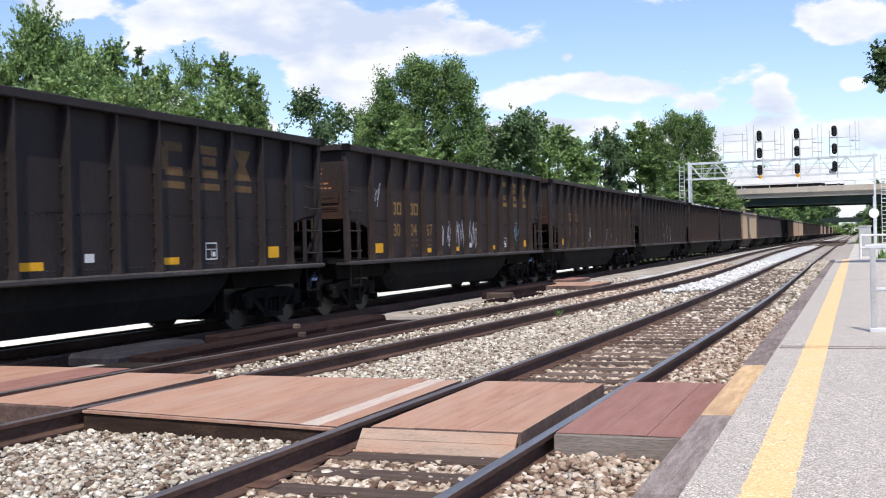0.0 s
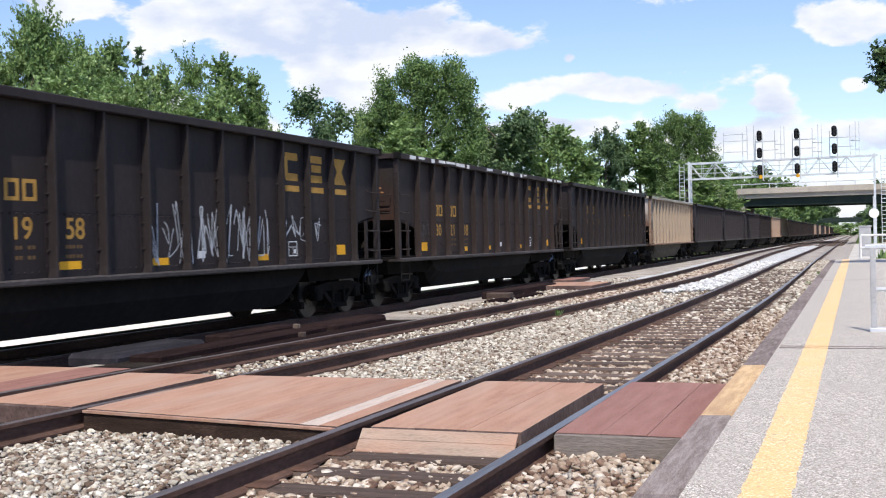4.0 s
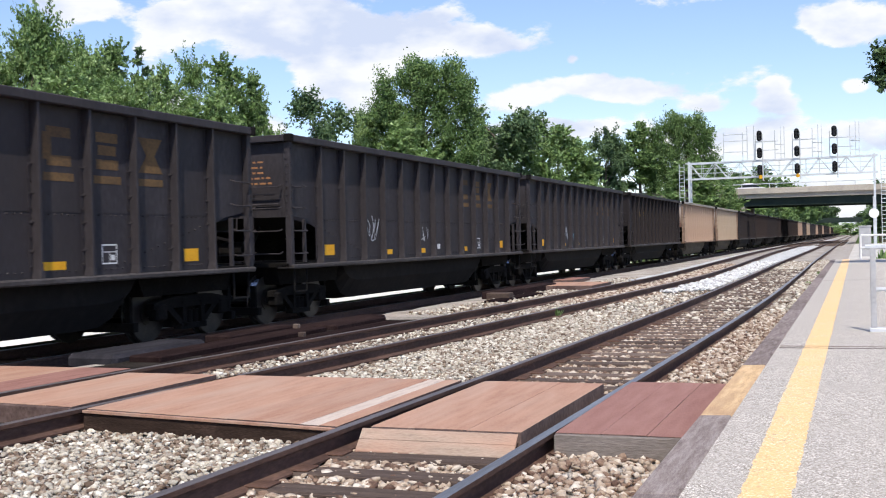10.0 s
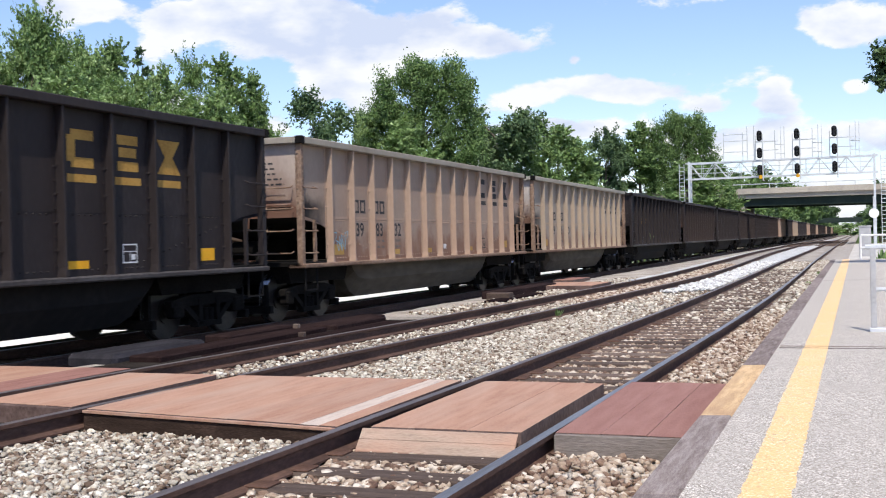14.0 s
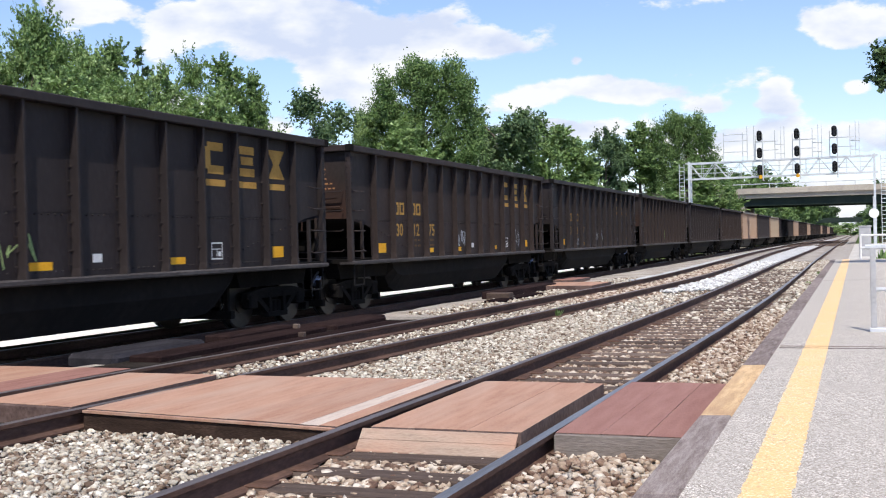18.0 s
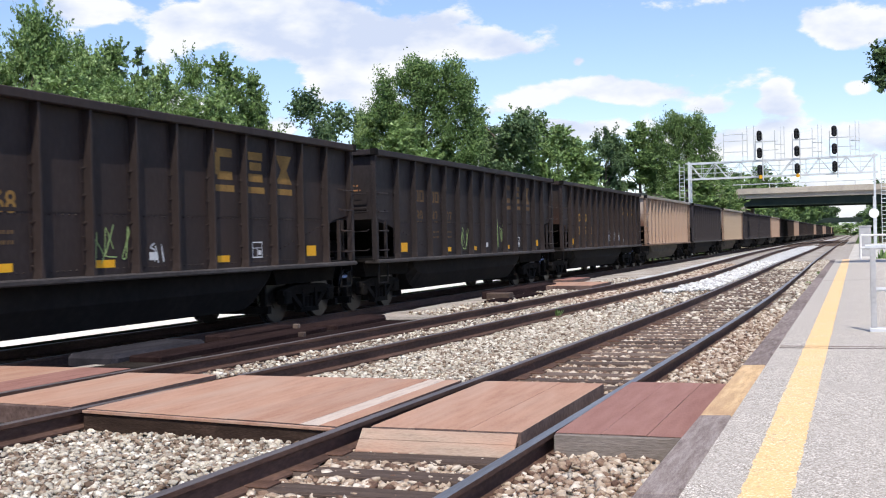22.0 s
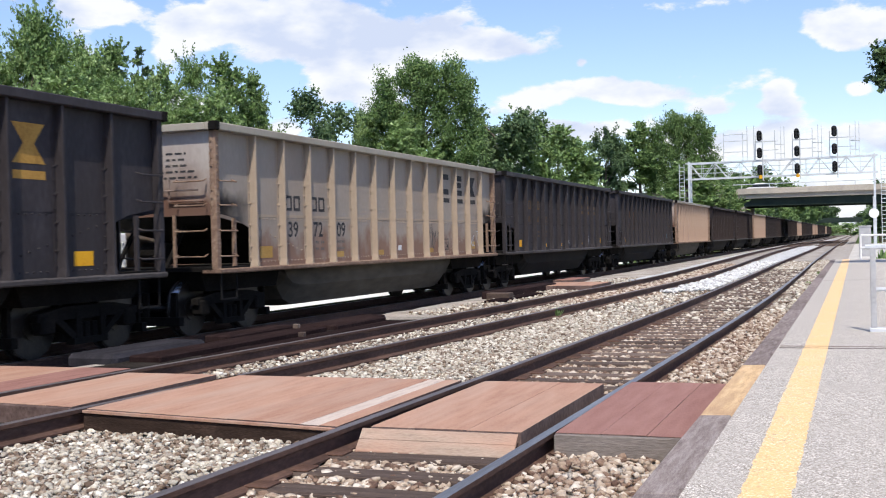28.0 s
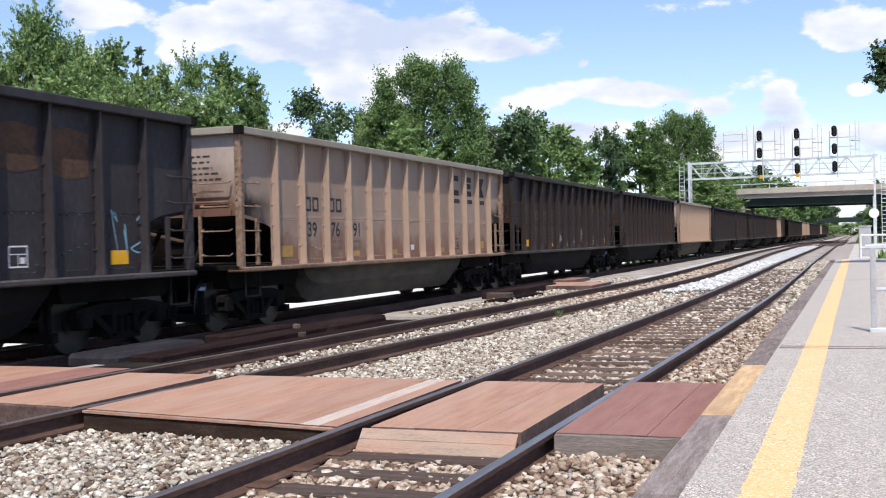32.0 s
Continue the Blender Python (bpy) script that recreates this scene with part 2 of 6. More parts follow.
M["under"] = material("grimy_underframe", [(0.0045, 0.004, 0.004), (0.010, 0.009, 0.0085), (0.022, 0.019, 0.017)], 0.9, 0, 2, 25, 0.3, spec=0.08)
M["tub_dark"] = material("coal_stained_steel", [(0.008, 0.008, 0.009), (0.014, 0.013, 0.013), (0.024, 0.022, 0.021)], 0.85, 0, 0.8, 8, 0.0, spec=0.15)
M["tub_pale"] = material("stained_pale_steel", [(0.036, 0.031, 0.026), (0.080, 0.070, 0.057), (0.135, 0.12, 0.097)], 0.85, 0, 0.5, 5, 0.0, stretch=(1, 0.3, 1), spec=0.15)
M["wheel"] = material("grimy_wheel", [(0.009, 0.008, 0.008), (0.020, 0.017, 0.016), (0.046, 0.037, 0.032)], 0.36, 0.2, 6, 30, 0.2, spec=0.5)
M["tread"] = material("polished_tread", [(0.25, 0.25, 0.25), (0.42, 0.42, 0.43), (0.60, 0.60, 0.61)], 0.25, 0.9, 3, 20, 0.05)
M["gold"] = material("gold_lettering", [(0.26, 0.14, 0.035), (0.42, 0.24, 0.06), (0.50, 0.30, 0.08)], 0.8, 0, 3, 25, 0.1)
M["gold_mid"] = material("worn_gold_lettering", [(0.14, 0.08, 0.03), (0.25, 0.145, 0.045), (0.33, 0.2, 0.06)], 0.8, 0, 3, 25, 0.1)
M["gold_faded"] = material("faded_gold_lettering", [(0.07, 0.045, 0.03), (0.13, 0.08, 0.04), (0.20, 0.12, 0.05)], 0.85, 0, 2.5, 25, 0.1)
M["rust_patch"] = material("rust_patch", [(0.040, 0.030, 0.028), (0.085, 0.050, 0.034), (0.15, 0.082, 0.045)], 0.85, 0, 2.2, 20, 0.2)
M["orange_text"] = material("orange_small_text", [(0.22, 0.105, 0.05), (0.32, 0.16, 0.075), (0.38, 0.2, 0.09)], 0.8, 0, 5, 25, 0.1)
M["black_text"] = material("black_lettering", [(0.022, 0.022, 0.025), (0.04, 0.04, 0.043), (0.08, 0.07, 0.065)], 0.8, 0, 3, 25, 0.1)
M["faint_text"] = material("faint_dark_lettering", [(0.10, 0.09, 0.085), (0.15, 0.135, 0.125), (0.22, 0.20, 0.18)], 0.8, 0, 3, 25, 0.1)
M["reflector"] = material("yellow_reflector", [(0.60, 0.27, 0.012), (0.80, 0.40, 0.018), (0.84, 0.46, 0.03)], 0.5, 0, 3, 30, 0.05)
M["reflector_worn"] = material("worn_yellow_reflector", [(0.30, 0.17, 0.05), (0.42, 0.25, 0.07), (0.52, 0.33, 0.11)], 0.6, 0, 3, 30, 0.05)
M["white_tag"] = material("white_tag", [(0.5, 0.5, 0.5), (0.7, 0.7, 0.7), (0.78, 0.78, 0.78)], 0.6, 0, 5, 30, 0.05)
M["spray_white"] = material("white_spray_paint", [(0.30, 0.31, 0.33), (0.50, 0.52, 0.55), (0.62, 0.63, 0.65)], 0.8, 0, 4, 30, 0.05)
M["spray_green"] = material("green_spray_paint", [(0.22, 0.32, 0.13), (0.34, 0.46, 0.18), (0.42, 0.52, 0.24)], 0.8, 0, 4, 30, 0.05)
M["spray_blue"] = material("blue_spray_paint", [(0.14, 0.32, 0.40), (0.22, 0.42, 0.52), (0.34, 0.52, 0.58)], 0.8, 0, 4, 30, 0.05)
M["spray_dark"] = material("dark_spray_paint", [(0.06, 0.055, 0.055), (0.09, 0.085, 0.085), (0.14, 0.13, 0.13)], 0.8, 0, 4, 30, 0.05)
M["galvanised"] = material("galvanised_steel", [(0.50, 0.52, 0.54), (0.64, 0.66, 0.68), (0.74, 0.76, 0.78)], 0.5, 0.35, 3, 30, 0.05)
M["black_metal"] = material("black_enamel", [(0.012, 0.012, 0.014), (0.02, 0.02, 0.022), (0.03, 0.03, 0.03)], 0.5, 0, 3, 30, 0.05)
M["beam_green"] = material("dark_green_girder", [(0.012, 0.022, 0.018), (0.022, 0.036, 0.03), (0.04, 0.055, 0.045)], 0.7, 0, 0.5, 10, 0.1)
M["bridge_concrete"] = material("bridge_concrete", [(0.33, 0.29, 0.24), (0.45, 0.40, 0.335), (0.53, 0.48, 0.41)], 0.9, 0, 0.3, 6, 0.2, stain=(0.24, 0.22, 0.20), stain_amount=0.5)
M["white_paint"] = material("white_paint", [(0.70, 0.70, 0.69), (0.78, 0.78, 0.77), (0.82, 0.82, 0.81)], 0.5, 0, 2, 20, 0.05)
M["bark"] = material("bark", [(0.05, 0.04, 0.03), (0.11, 0.09, 0.07), (0.19, 0.16, 0.13)], 0.95, 0, 3, 25, 0.8, stretch=(3, 3, 0.5))


def leaf_material(name, dark, mid, light):
    m = material(name, [dark, mid, light], 0.55, 0, 0.35, 3, 0, island=0.28, spec=0.3)
    b = m.node_tree.nodes["Principled BSDF"]
    t = m.node_tree.nodes.new("ShaderNodeBsdfTranslucent")
    mixer = m.node_tree.nodes.new("ShaderNodeMixShader")
    mixer.inputs[0].default_value = 0.22
    out = m.node_tree.nodes["Material Output"]
    colour = b.inputs["Base Color"].links[0].from_socket
    m.node_tree.links.new(colour, t.inputs["Color"])
    m.node_tree.links.new(b.outputs[0], mixer.inputs[1])
    m.node_tree.links.new(t.outputs[0], mixer.inputs[2])
    m.node_tree.links.new(mixer.outputs[0], out.inputs["Surface"])
    return m


LEAF_MID = leaf_material("mid_green_leaves", (0.034, 0.070, 0.020), (0.165, 0.262, 0.085), (0.40, 0.50, 0.24))
LEAF_DEEP = leaf_material("deep_green_leaves", (0.024, 0.052, 0.014), (0.115, 0.195, 0.058), (0.31, 0.41, 0.17))
LEAF_DARK = leaf_material("dark_green_leaves", (0.030, 0.058, 0.026), (0.095, 0.155, 0.066), (0.20, 0.28, 0.13))
LEAF_LIGHT = leaf_material("light_green_leaves", (0.052, 0.100, 0.028), (0.22, 0.33, 0.112), (0.48, 0.58, 0.32))
M["fresh_stone"] = material("fresh_white_stone", [(0.22, 0.22, 0.22), (0.48, 0.48, 0.475), (0.72, 0.72, 0.71)], 0.9, 0, 2.5, 14, 1.0)


# ---- mesh helpers ----
def link(name, bm, mat, parent=None, label=""):
    me = bpy.data.meshes.new(name)
    bm.to_mesh(me)
    bm.free()
    for m in (mat if isinstance(mat, (list, tuple)) else [mat]):
        me.materials.append(m)
    ob = new(name, me)
    if parent:
        ob.parent = parent
    if label:
        ob["label"] = label
    return ob


def part(name, bm, mat, parent, label=""):
    return link(name, bm, mat, parent, label)


def again(name, ob, parent, m):
    """Another piece on the same mesh."""
    c = new(name, ob.data)
    c.parent = parent
    c.matrix_basis = m
    return c


def box(x0, x1, y0, y1, z0, z1, bm=None, bevel=0.0):
    b = bm or bmesh.new()
    vs = bmesh.ops.create_cube(b, size=1)["verts"]
    for v in vs:
        v.co = Vector((x0 + (v.co.x + 0.5) * (x1 - x0), y0 + (v.co.y + 0.5) * (y1 - y0), z0 + (v.co.z + 0.5) * (z1 - z0)))
    if bevel:
        es = list({e for v in vs for e in v.link_edges})
        bmesh.ops.bevel(b, geom=es, offset=bevel, segments=1, affect="EDGES")
    return b


def hull(points, bm=None):
    """The convex solid round the points."""
    b = bm or bmesh.new()
    vs = [b.verts.new(p) for p in points]
    bmesh.ops.convex_hull(b, input=vs)
    return b


def rod(a, c, r, bm=None, sides=8, r2=None):
    b = bm or bmesh.new()
    a, c = Vector(a), Vector(c)
    m = Matrix.Translation((a + c) / 2) @ (c - a).to_track_quat("Z", "Y").to_matrix().to_4x4()
    bmesh.ops.create_cone(b, cap_ends=True, segments=sides, radius1=r, radius2=r if r2 is None else r2, depth=(c - a).length, matrix=m)
    return b


def sweep(profile, path, bm=None):
    """A closed profile of (x, z) carried along points of (x, y, z); x is across."""
    b = bm or bmesh.new()
    rings = []
    for p in path:
        rings.append([b.verts.new((p[0] + u, p[1], p[2] + w)) for u, w in profile])
    n = len(profile)
    for r0, r1 in zip(rings, rings[1:]):
        for i in range(n):
            b.faces.new((r0[i], r0[(i + 1) % n], r1[(i + 1) % n], r1[i]))
    b.faces.new(rings[0])
    b.faces.new(rings[-1][::-1])
    bmesh.ops.recalc_face_normals(b, faces=b.faces)
    return b


def smooth(keys, y):
    """A smooth curve through (y, x) pairs."""
    ks = sorted(keys)
    for i in range(len(ks) - 1):
        if y <= ks[i + 1][0] or i == len(ks) - 2:
            a, b = ks[i], ks[i + 1]
            pa = ks[i - 1] if i else a
            pb = ks[i + 2] if i + 2 < len(ks) else b
            t = min(max((y - a[0]) / (b[0] - a[0]), 0), 1)
            h = b[0] - a[0]
            ma = (b[1] - pa[1]) / (b[0] - pa[0]) * h
            mb = (pb[1] - a[1]) / (pb[0] - a[0]) * h
            return (2 * t**3 - 3 * t**2 + 1) * a[1] + (t**3 - 2 * t**2 + t) * ma + (-2 * t**3 + 3 * t**2) * b[1] + (t**3 - t**2) * mb
    return ks[-1][1]


# ---- plan: the line of the middle of each track ----
HALF = 0.7525
NEAR_LINE = [(-40, -3.6), (0, -2.92), (10, -2.752), (20, -2.60), (30, -2.60), (64, -2.88), (130, -3.1), (300, -3.3), (520, -3.4)]
MID_LINE = [(-40, -9.3), (0, -7.33), (8, -6.93), (16, -6.47), (25, -6.08), (40, -5.75), (84, -6.8), (150, -7.3), (300, -7.6), (520, -7.8)]
FAR_LINE = [(-60, -11.36), (0, -11.36), (60, -11.36), (130, -11.36), (200, -11.4), (300, -11.5), (420, -11.6), (800, -11.9)]
FAR_Z = -0.14


# ---- ground ----
def sheet(name, xs, ys, height, mat, label, kind="structure"):
    b = bmesh.new()
    grid = [[b.verts.new((x, y, height(x, y))) for x in xs] for y in ys]
    for j in range(len(ys) - 1):
        for i in range(len(xs) - 1):
            b.faces.new((grid[j][i], grid[j][i + 1], grid[j + 1][i + 1], grid[j + 1][i]))
    return tagged(link(name, b, mat), label, name.replace("_", " "), kind=kind)


def steps(a, b, n):
    return [a + (b - a) * i / n for i in range(n + 1)]


sheet("ground", [-3000, -400, -120, -60, -40, -25, 10, 25, 60, 200, 3000], [-3000, -300, -60, 0, 60, 150, 300, 600, 1200, 3500],
      lambda x, y: -0.55 if -30 < x < 12 else -0.45, M["grass"], "green grass and weeds on level ground")


def bed(x, y):
    """The height of the ballast: between the tracks a little crown, at each track just under the tie tops."""
    z = -0.17
    for line, drop in ((NEAR_LINE, 0.0), (MID_LINE, 0.0), (FAR_LINE, FAR_Z)):
        d = abs(x - smooth(line, y))
        if d < 1.5:
            z = min(z, -0.20 + drop) if d < 0.8 or line is not NEAR_LINE else -0.15
    if x < smooth(FAR_LINE, y) + 1.7:
        z = min(z, -0.235 + FAR_Z)
    return z + 0.02 * noise.noise((x * 1.3, y * 1.3, 0))


sheet("ballast_bed", [-13.0 + 0.22 * i for i in range(57)], steps(-12, 40, 104) + steps(42, 110, 34) + steps(118, 600, 30), bed, M["ballast"],
      "pale grey crushed stone ballast bed under the tracks")


# The black tone is coal dirt plus the train's shade, put into the colour.
sheet("oily_track_bed", [-13.0, -12.4, -11.9, -10.9, -10.2, -9.75], steps(-12, 60, 72), lambda x, y: bed(x, y) + 0.012, M["dark_bed"],
      "ballast under the train, dark with coal and its painted shade")


# Near-black ballast filling the strip beside the timbers.
sheet("oily_patch", [-9.76, -9.2, -8.6, -8.0, -7.62], steps(10.4, 19.6, 20), lambda x, y: bed(x, y) + 0.016, M["dark_bed"], "near-black ballast beside the timbers")
sheet("gravel_shoulder", [-1.3, 0.5, 3.0, 9.0], steps(53.0, 150, 24), lambda x, y: -0.19 + 0.02 * noise.noise((x, y, 3)), M["pale_gravel"], "pale gravel past the platform's end")
TABLE_Y = np.linspace(-12, 60, 721)
TABLES = {name: np.array([smooth(line, y) for y in TABLE_Y]) for name, line in (("near", NEAR_LINE), ("mid", MID_LINE))}


def line_x(name, y):
    return np.interp(y, TABLE_Y, TABLES[name])


def stones(name, count, left, right, y0, y1, power, size, mat, label, seed):
    """Crushed stones, each a small angular lump, thrown between two lines and clear of rails and decks."""
    rng = np.random.RandomState(seed)
    y = y0 + (y1 - y0) * rng.rand(count * 2) ** power
    x = left(y) + (right(y) - left(y)) * rng.rand(len(y))
    ok = ~((y > 7.22 + 0.145 * np.maximum(0, -3.6 - x)) & (y < 9.97) & (x > -8.4))
    for track_name in ("near", "mid"):
        c = line_x(track_name, y)
        ok &= np.minimum(abs(x - c - HALF), abs(x - c + HALF)) > 0.08
    x, y = x[ok][:count], y[ok][:count]
    n = len(x)
    z = np.full(n, -0.17)
    for track_name in ("near", "mid"):
        z[abs(x - line_x(track_name, y)) < 1.5] = -0.195
    side = abs(x - line_x("near", y))
    z[(side > 0.8) & (side < 1.5)] = -0.145
    ball = bmesh.new()
    bmesh.ops.create_icosphere(ball, subdivisions=1, radius=1)
    ball.verts.index_update()
    iv = np.array([v.co[:] for v in ball.verts])
    tri = np.array([[v.index for v in f.verts] for f in ball.faces])
    ball.free()
    s = size * (0.55 + 0.95 * rng.rand(n) ** 1.7)
    sc = s[:, None] * (np.array([0.75, 0.75, 0.45]) + np.array([0.6, 0.6, 0.4]) * rng.rand(n, 3))
    v = iv[None] * (0.52 + 0.85 * rng.rand(n, len(iv), 1)) * sc[:, None]
    a, t = rng.rand(n, 1) * 6.283, (rng.rand(n, 1) - 0.5) * 1.0
    vx, vy, vz = v[..., 0] * np.cos(t) - v[..., 2] * np.sin(t), v[..., 1], v[..., 0] * np.sin(t) + v[..., 2] * np.cos(t)
    v = np.stack([vx * np.cos(a) - vy * np.sin(a) + x[:, None], vx * np.sin(a) + vy * np.cos(a) + y[:, None], vz + (z + s * 0.35 + 0.014 * rng.rand(n))[:, None]], -1).reshape(-1, 3)
    f = (tri[None] + np.arange(n)[:, None, None] * len(iv)).reshape(-1, 3)
    me = bpy.data.meshes.new(name)
    me.vertices.add(len(v))
    me.vertices.foreach_set("co", v.ravel())
    me.loops.add(f.size)
    me.loops.foreach_set("vertex_index", f.ravel())
    me.polygons.add(len(f))
    me.polygons.foreach_set("loop_start", np.arange(len(f)) * 3)
    me.polygons.foreach_set("loop_total", np.full(len(f), 3))
    me.update()
    me.materials.append(mat)
    return tagged(new(name, me), label, "gravel", kind="stuff")


near_x, mid_x, edge_line = (lambda y: line_x("near", y)), (lambda y: line_x("mid", y)), (lambda y: 0 * y - 1.10)
stones("ballast_stones", 26000, lambda y: mid_x(y) + 0.85, lambda y: near_x(y) - 0.85, 3.8, 22, 1.35, 0.0215, M["stones"], "loose pale grey and cream crushed stones", 1)
stones("ballast_stones", 19500, lambda y: near_x(y) - 0.8, edge_line, 4.2, 22, 1.35, 0.026, M["stones_brown"], "loose brownish crushed stones round the ties", 2)
stones("ballast_stones", 5200, lambda y: mid_x(y) - 0.72, lambda y: mid_x(y) + 0.85, 6.5, 26, 1.0, 0.026, M["stones"], "loose grey crushed stones along the middle track", 3)
stones("ballast_stones", 3000, lambda y: mid_x(y) - 2.6, lambda y: mid_x(y) - 0.9, 21, 40, 1.0, 0.035, M["stones"], "loose grey crushed stones beside the timbers", 5)
stones("ballast_stones", 9000, lambda y: mid_x(y) + 0.6, edge_line, 20, 50, 1.0, 0.040, M["stones"], "loose pale crushed stones further along", 4)
stones("ballast_stones", 7000, lambda y: mid_x(y) - 0.70, lambda y: mid_x(y) + 1.1, 25, 58, 1.0, 0.045, M["stones_brown"], "brownish crushed stones in the middle track", 6)
stones("ballast_stones", 5000, lambda y: near_x(y) - 0.70, edge_line, 48, 60, 1.0, 0.055, M["stones"], "pale crushed stones past the platform", 7)


def gravel_strip(left, right, y0, y1, seed):
    """A strip of fresh white stone with ragged edges, lying on the older ballast."""
    r = random.Random(seed)
    b = bmesh.new()
    rows = []
    for i, y in enumerate(steps(y0, y1, int((y1 - y0) * 1.2))):
        a, c = left(y) + r.uniform(-0.10, 0.10), right(y) + r.uniform(-0.10, 0.10)
        w = min(1.0, 0.25 + i * 0.10)
        c = a + (c - a) * w
        m = (a + c) / 2
        rows.append([b.verts.new((q, y, z + 0.012 * r.random())) for q, z in ((a, -0.175), ((a + m) / 2, -0.125), (m, -0.115), ((c + m) / 2, -0.12), (c, -0.175))])
    for r0, r1 in zip(rows, rows[1:]):
        for i in range(4):
            b.faces.new((r0[i], r0[i + 1], r1[i + 1], r1[i]))
    tagged(link("fresh_gravel", b, M["fresh_stone"]), "strip of fresh white crushed stone between the tracks", "gravel", kind="stuff")


gravel_strip(lambda y: smooth(MID_LINE, y) + 0.95, lambda y: smooth(NEAR_LINE, y) - 1.0, 29, 230, 1)
gravel_strip(lambda y: smooth(MID_LINE, y) - 1.75, lambda y: smooth(MID_LINE, y) - 1.0, 37, 150, 2)

stones("ballast_stones", 6000, lambda y: mid_x(y) + 1.0, lambda y: near_x(y) - 1.05, 29, 60, 1.0, 0.045, M["white_stones"], "fresh white crushed stones between the tracks", 8)
for heap in [o for o in scene.objects if o.get("label", "").startswith("fresh white crushed")]:
    heap.location.z = 0.05

# ---- tracks ----
RAIL = [(-0.07, -0.17), (0.07, -0.17), (0.07, -0.155), (0.012, -0.135), (0.012, -0.045), (0.036, -0.035), (0.036, -0.004), (0.03, 0.0), (-0.03, 0.0), (-0.036, -0.004), (-0.036, -0.035), (-0.012, -0.045), (-0.012, -0.135), (-0.07, -0.155)]


def track(line, z, label, heads, ties_to, tie_z, name="railway_track"):
    t = tagged(new(name), label, "track", kind="structure")
    ys = steps(-30, 130, 80) + steps(136, 600, 60)
    for s, head in zip((-HALF, HALF), heads):
        b = sweep(RAIL, [(smooth(line, y) + s, y, z) for y in ys])
        b.faces.ensure_lookup_table()
        for f in b.faces:
            if f.normal.z > 0.7 and f.calc_center_median().z > z - 0.01:
                f.material_index = 1
        part("rail", b, [M["rail_rust"], head], t)
    rng = random.Random(len(label))
    tie = None
    y = 3.3 - 0.53 * 24
    while y < ties_to:
        m = pose(smooth(line, y) + rng.uniform(-0.04, 0.04), y, z - 0.17 + tie_z + rng.uniform(-0.008, 0.004), 0, 0, rng.uniform(-1.2, 1.2))
        if not 7.3 < y < 9.9:
            if tie is None:
                tie = part("tie", box(-1.3, 1.3, -0.115, 0.115, -0.17, 0, bevel=0.012), M["tie"], t)
                tie.matrix_basis = m
                plate = part("tie_plate", box(-0.17, 0.17, -0.09, 0.09, 0.0, 0.014, bevel=0.004), M["plate_rust"], tie)
                plate.matrix_basis = pose(HALF, 0, 0)
                again("tie_plate", plate, tie, pose(-HALF, 0, 0))
            else:
                c = again("tie", tie, t, m)
                if 3 < y < 22:
                    for sx in (-HALF, HALF):
                        again("tie_plate", plate, c, pose(sx, 0, 0))
        y += 0.53
    return t


# Right head toned brighter than the left: the sky's glint is in its colour.
near_track = track(NEAR_LINE, 0, "railway track with polished rails on dark wooden ties", (M["rail_dull"], M["rail_steel"]), 62, 0.022)
mid_track = track(MID_LINE, 0, "railway track with rusty brown rails in pale ballast", (M["rail_dull"], M["rail_dull"]), 60, -0.02)
far_track = track(FAR_LINE, FAR_Z, "railway track under the coal train", (M["rail_dull"], M["rail_dull"]), 70, 0.0)

crossover = tagged(new("crossover_track"), "dark rails of a crossover between two tracks", "track", kind="structure")
for side in (-HALF, HALF):
    for y0, y1, line in ((128, 205, NEAR_LINE), (230, 310, FAR_LINE)):
        path = []
        for i in range(13):
            f, y = i / 12, y0 + (y1 - y0) * i / 12
            e = f * f * (3 - 2 * f)
            a, c = (smooth(MID_LINE, y), smooth(line, y)) if line is NEAR_LINE else (smooth(MID_LINE, y), smooth(FAR_LINE, y) + 1.6)
            path.append((a + (c - a) * e + side, y, 0.004))
        part("rail", sweep(RAIL, path), M["rail_rust"], crossover)
for i in range(46):
    y = 128 + i * 1.7
    f = min(1.0, (y - 128) / 77)
    a, c = smooth(MID_LINE, y), smooth(NEAR_LINE, y)
    part("long_tie", box(a - 1.3, c + 1.3, y - 0.13, y + 0.13, -0.17, -0.10, bevel=0.01), M["tie"], crossover)

# ---- platform ----
PZ = 0.10


def edge_x(y):
    return -0.800 - 0.0050 * y


platform = tagged(new("platform"), "grey asphalt station platform with a yellow line and timber edging", "platform", kind="structure")
ys = steps(-12, 53, 60)
b = bmesh.new()
rows = [[b.verts.new((x, y, z)) for x, z in ((edge_x(y), -0.5), (edge_x(y), PZ), (0.4, PZ + 0.004), (2.0, PZ), (5.0, PZ), (5.0, -0.5))] for y in ys]
for r0, r1 in zip(rows, rows[1:]):
    for i in range(5):
        b.faces.new((r0[i], r1[i], r1[i + 1], r0[i + 1]))
b.faces.new(rows[0])
b.faces.new(rows[-1][::-1])
part("paving", b, M["asphalt"], platform)
b = bmesh.new()
rng = random.Random(4)
rows = []
for y in steps(-12, 0, 40) + steps(0.04, 24, 600) + steps(24.2, 53, 140):
    rows.append([b.verts.new((x, y, PZ + 0.0045)) for x in (-0.535 - 0.0045 * y + rng.uniform(-0.007, 0.007), -0.305 - 0.0033 * y + rng.uniform(-0.009, 0.006))])
for r0, r1 in zip(rows, rows[1:]):
    b.faces.new((r0[0], r0[1], r1[1], r1[0]))
part("safety_line", b, M["yellow_line"], platform, "worn yellow painted safety line")
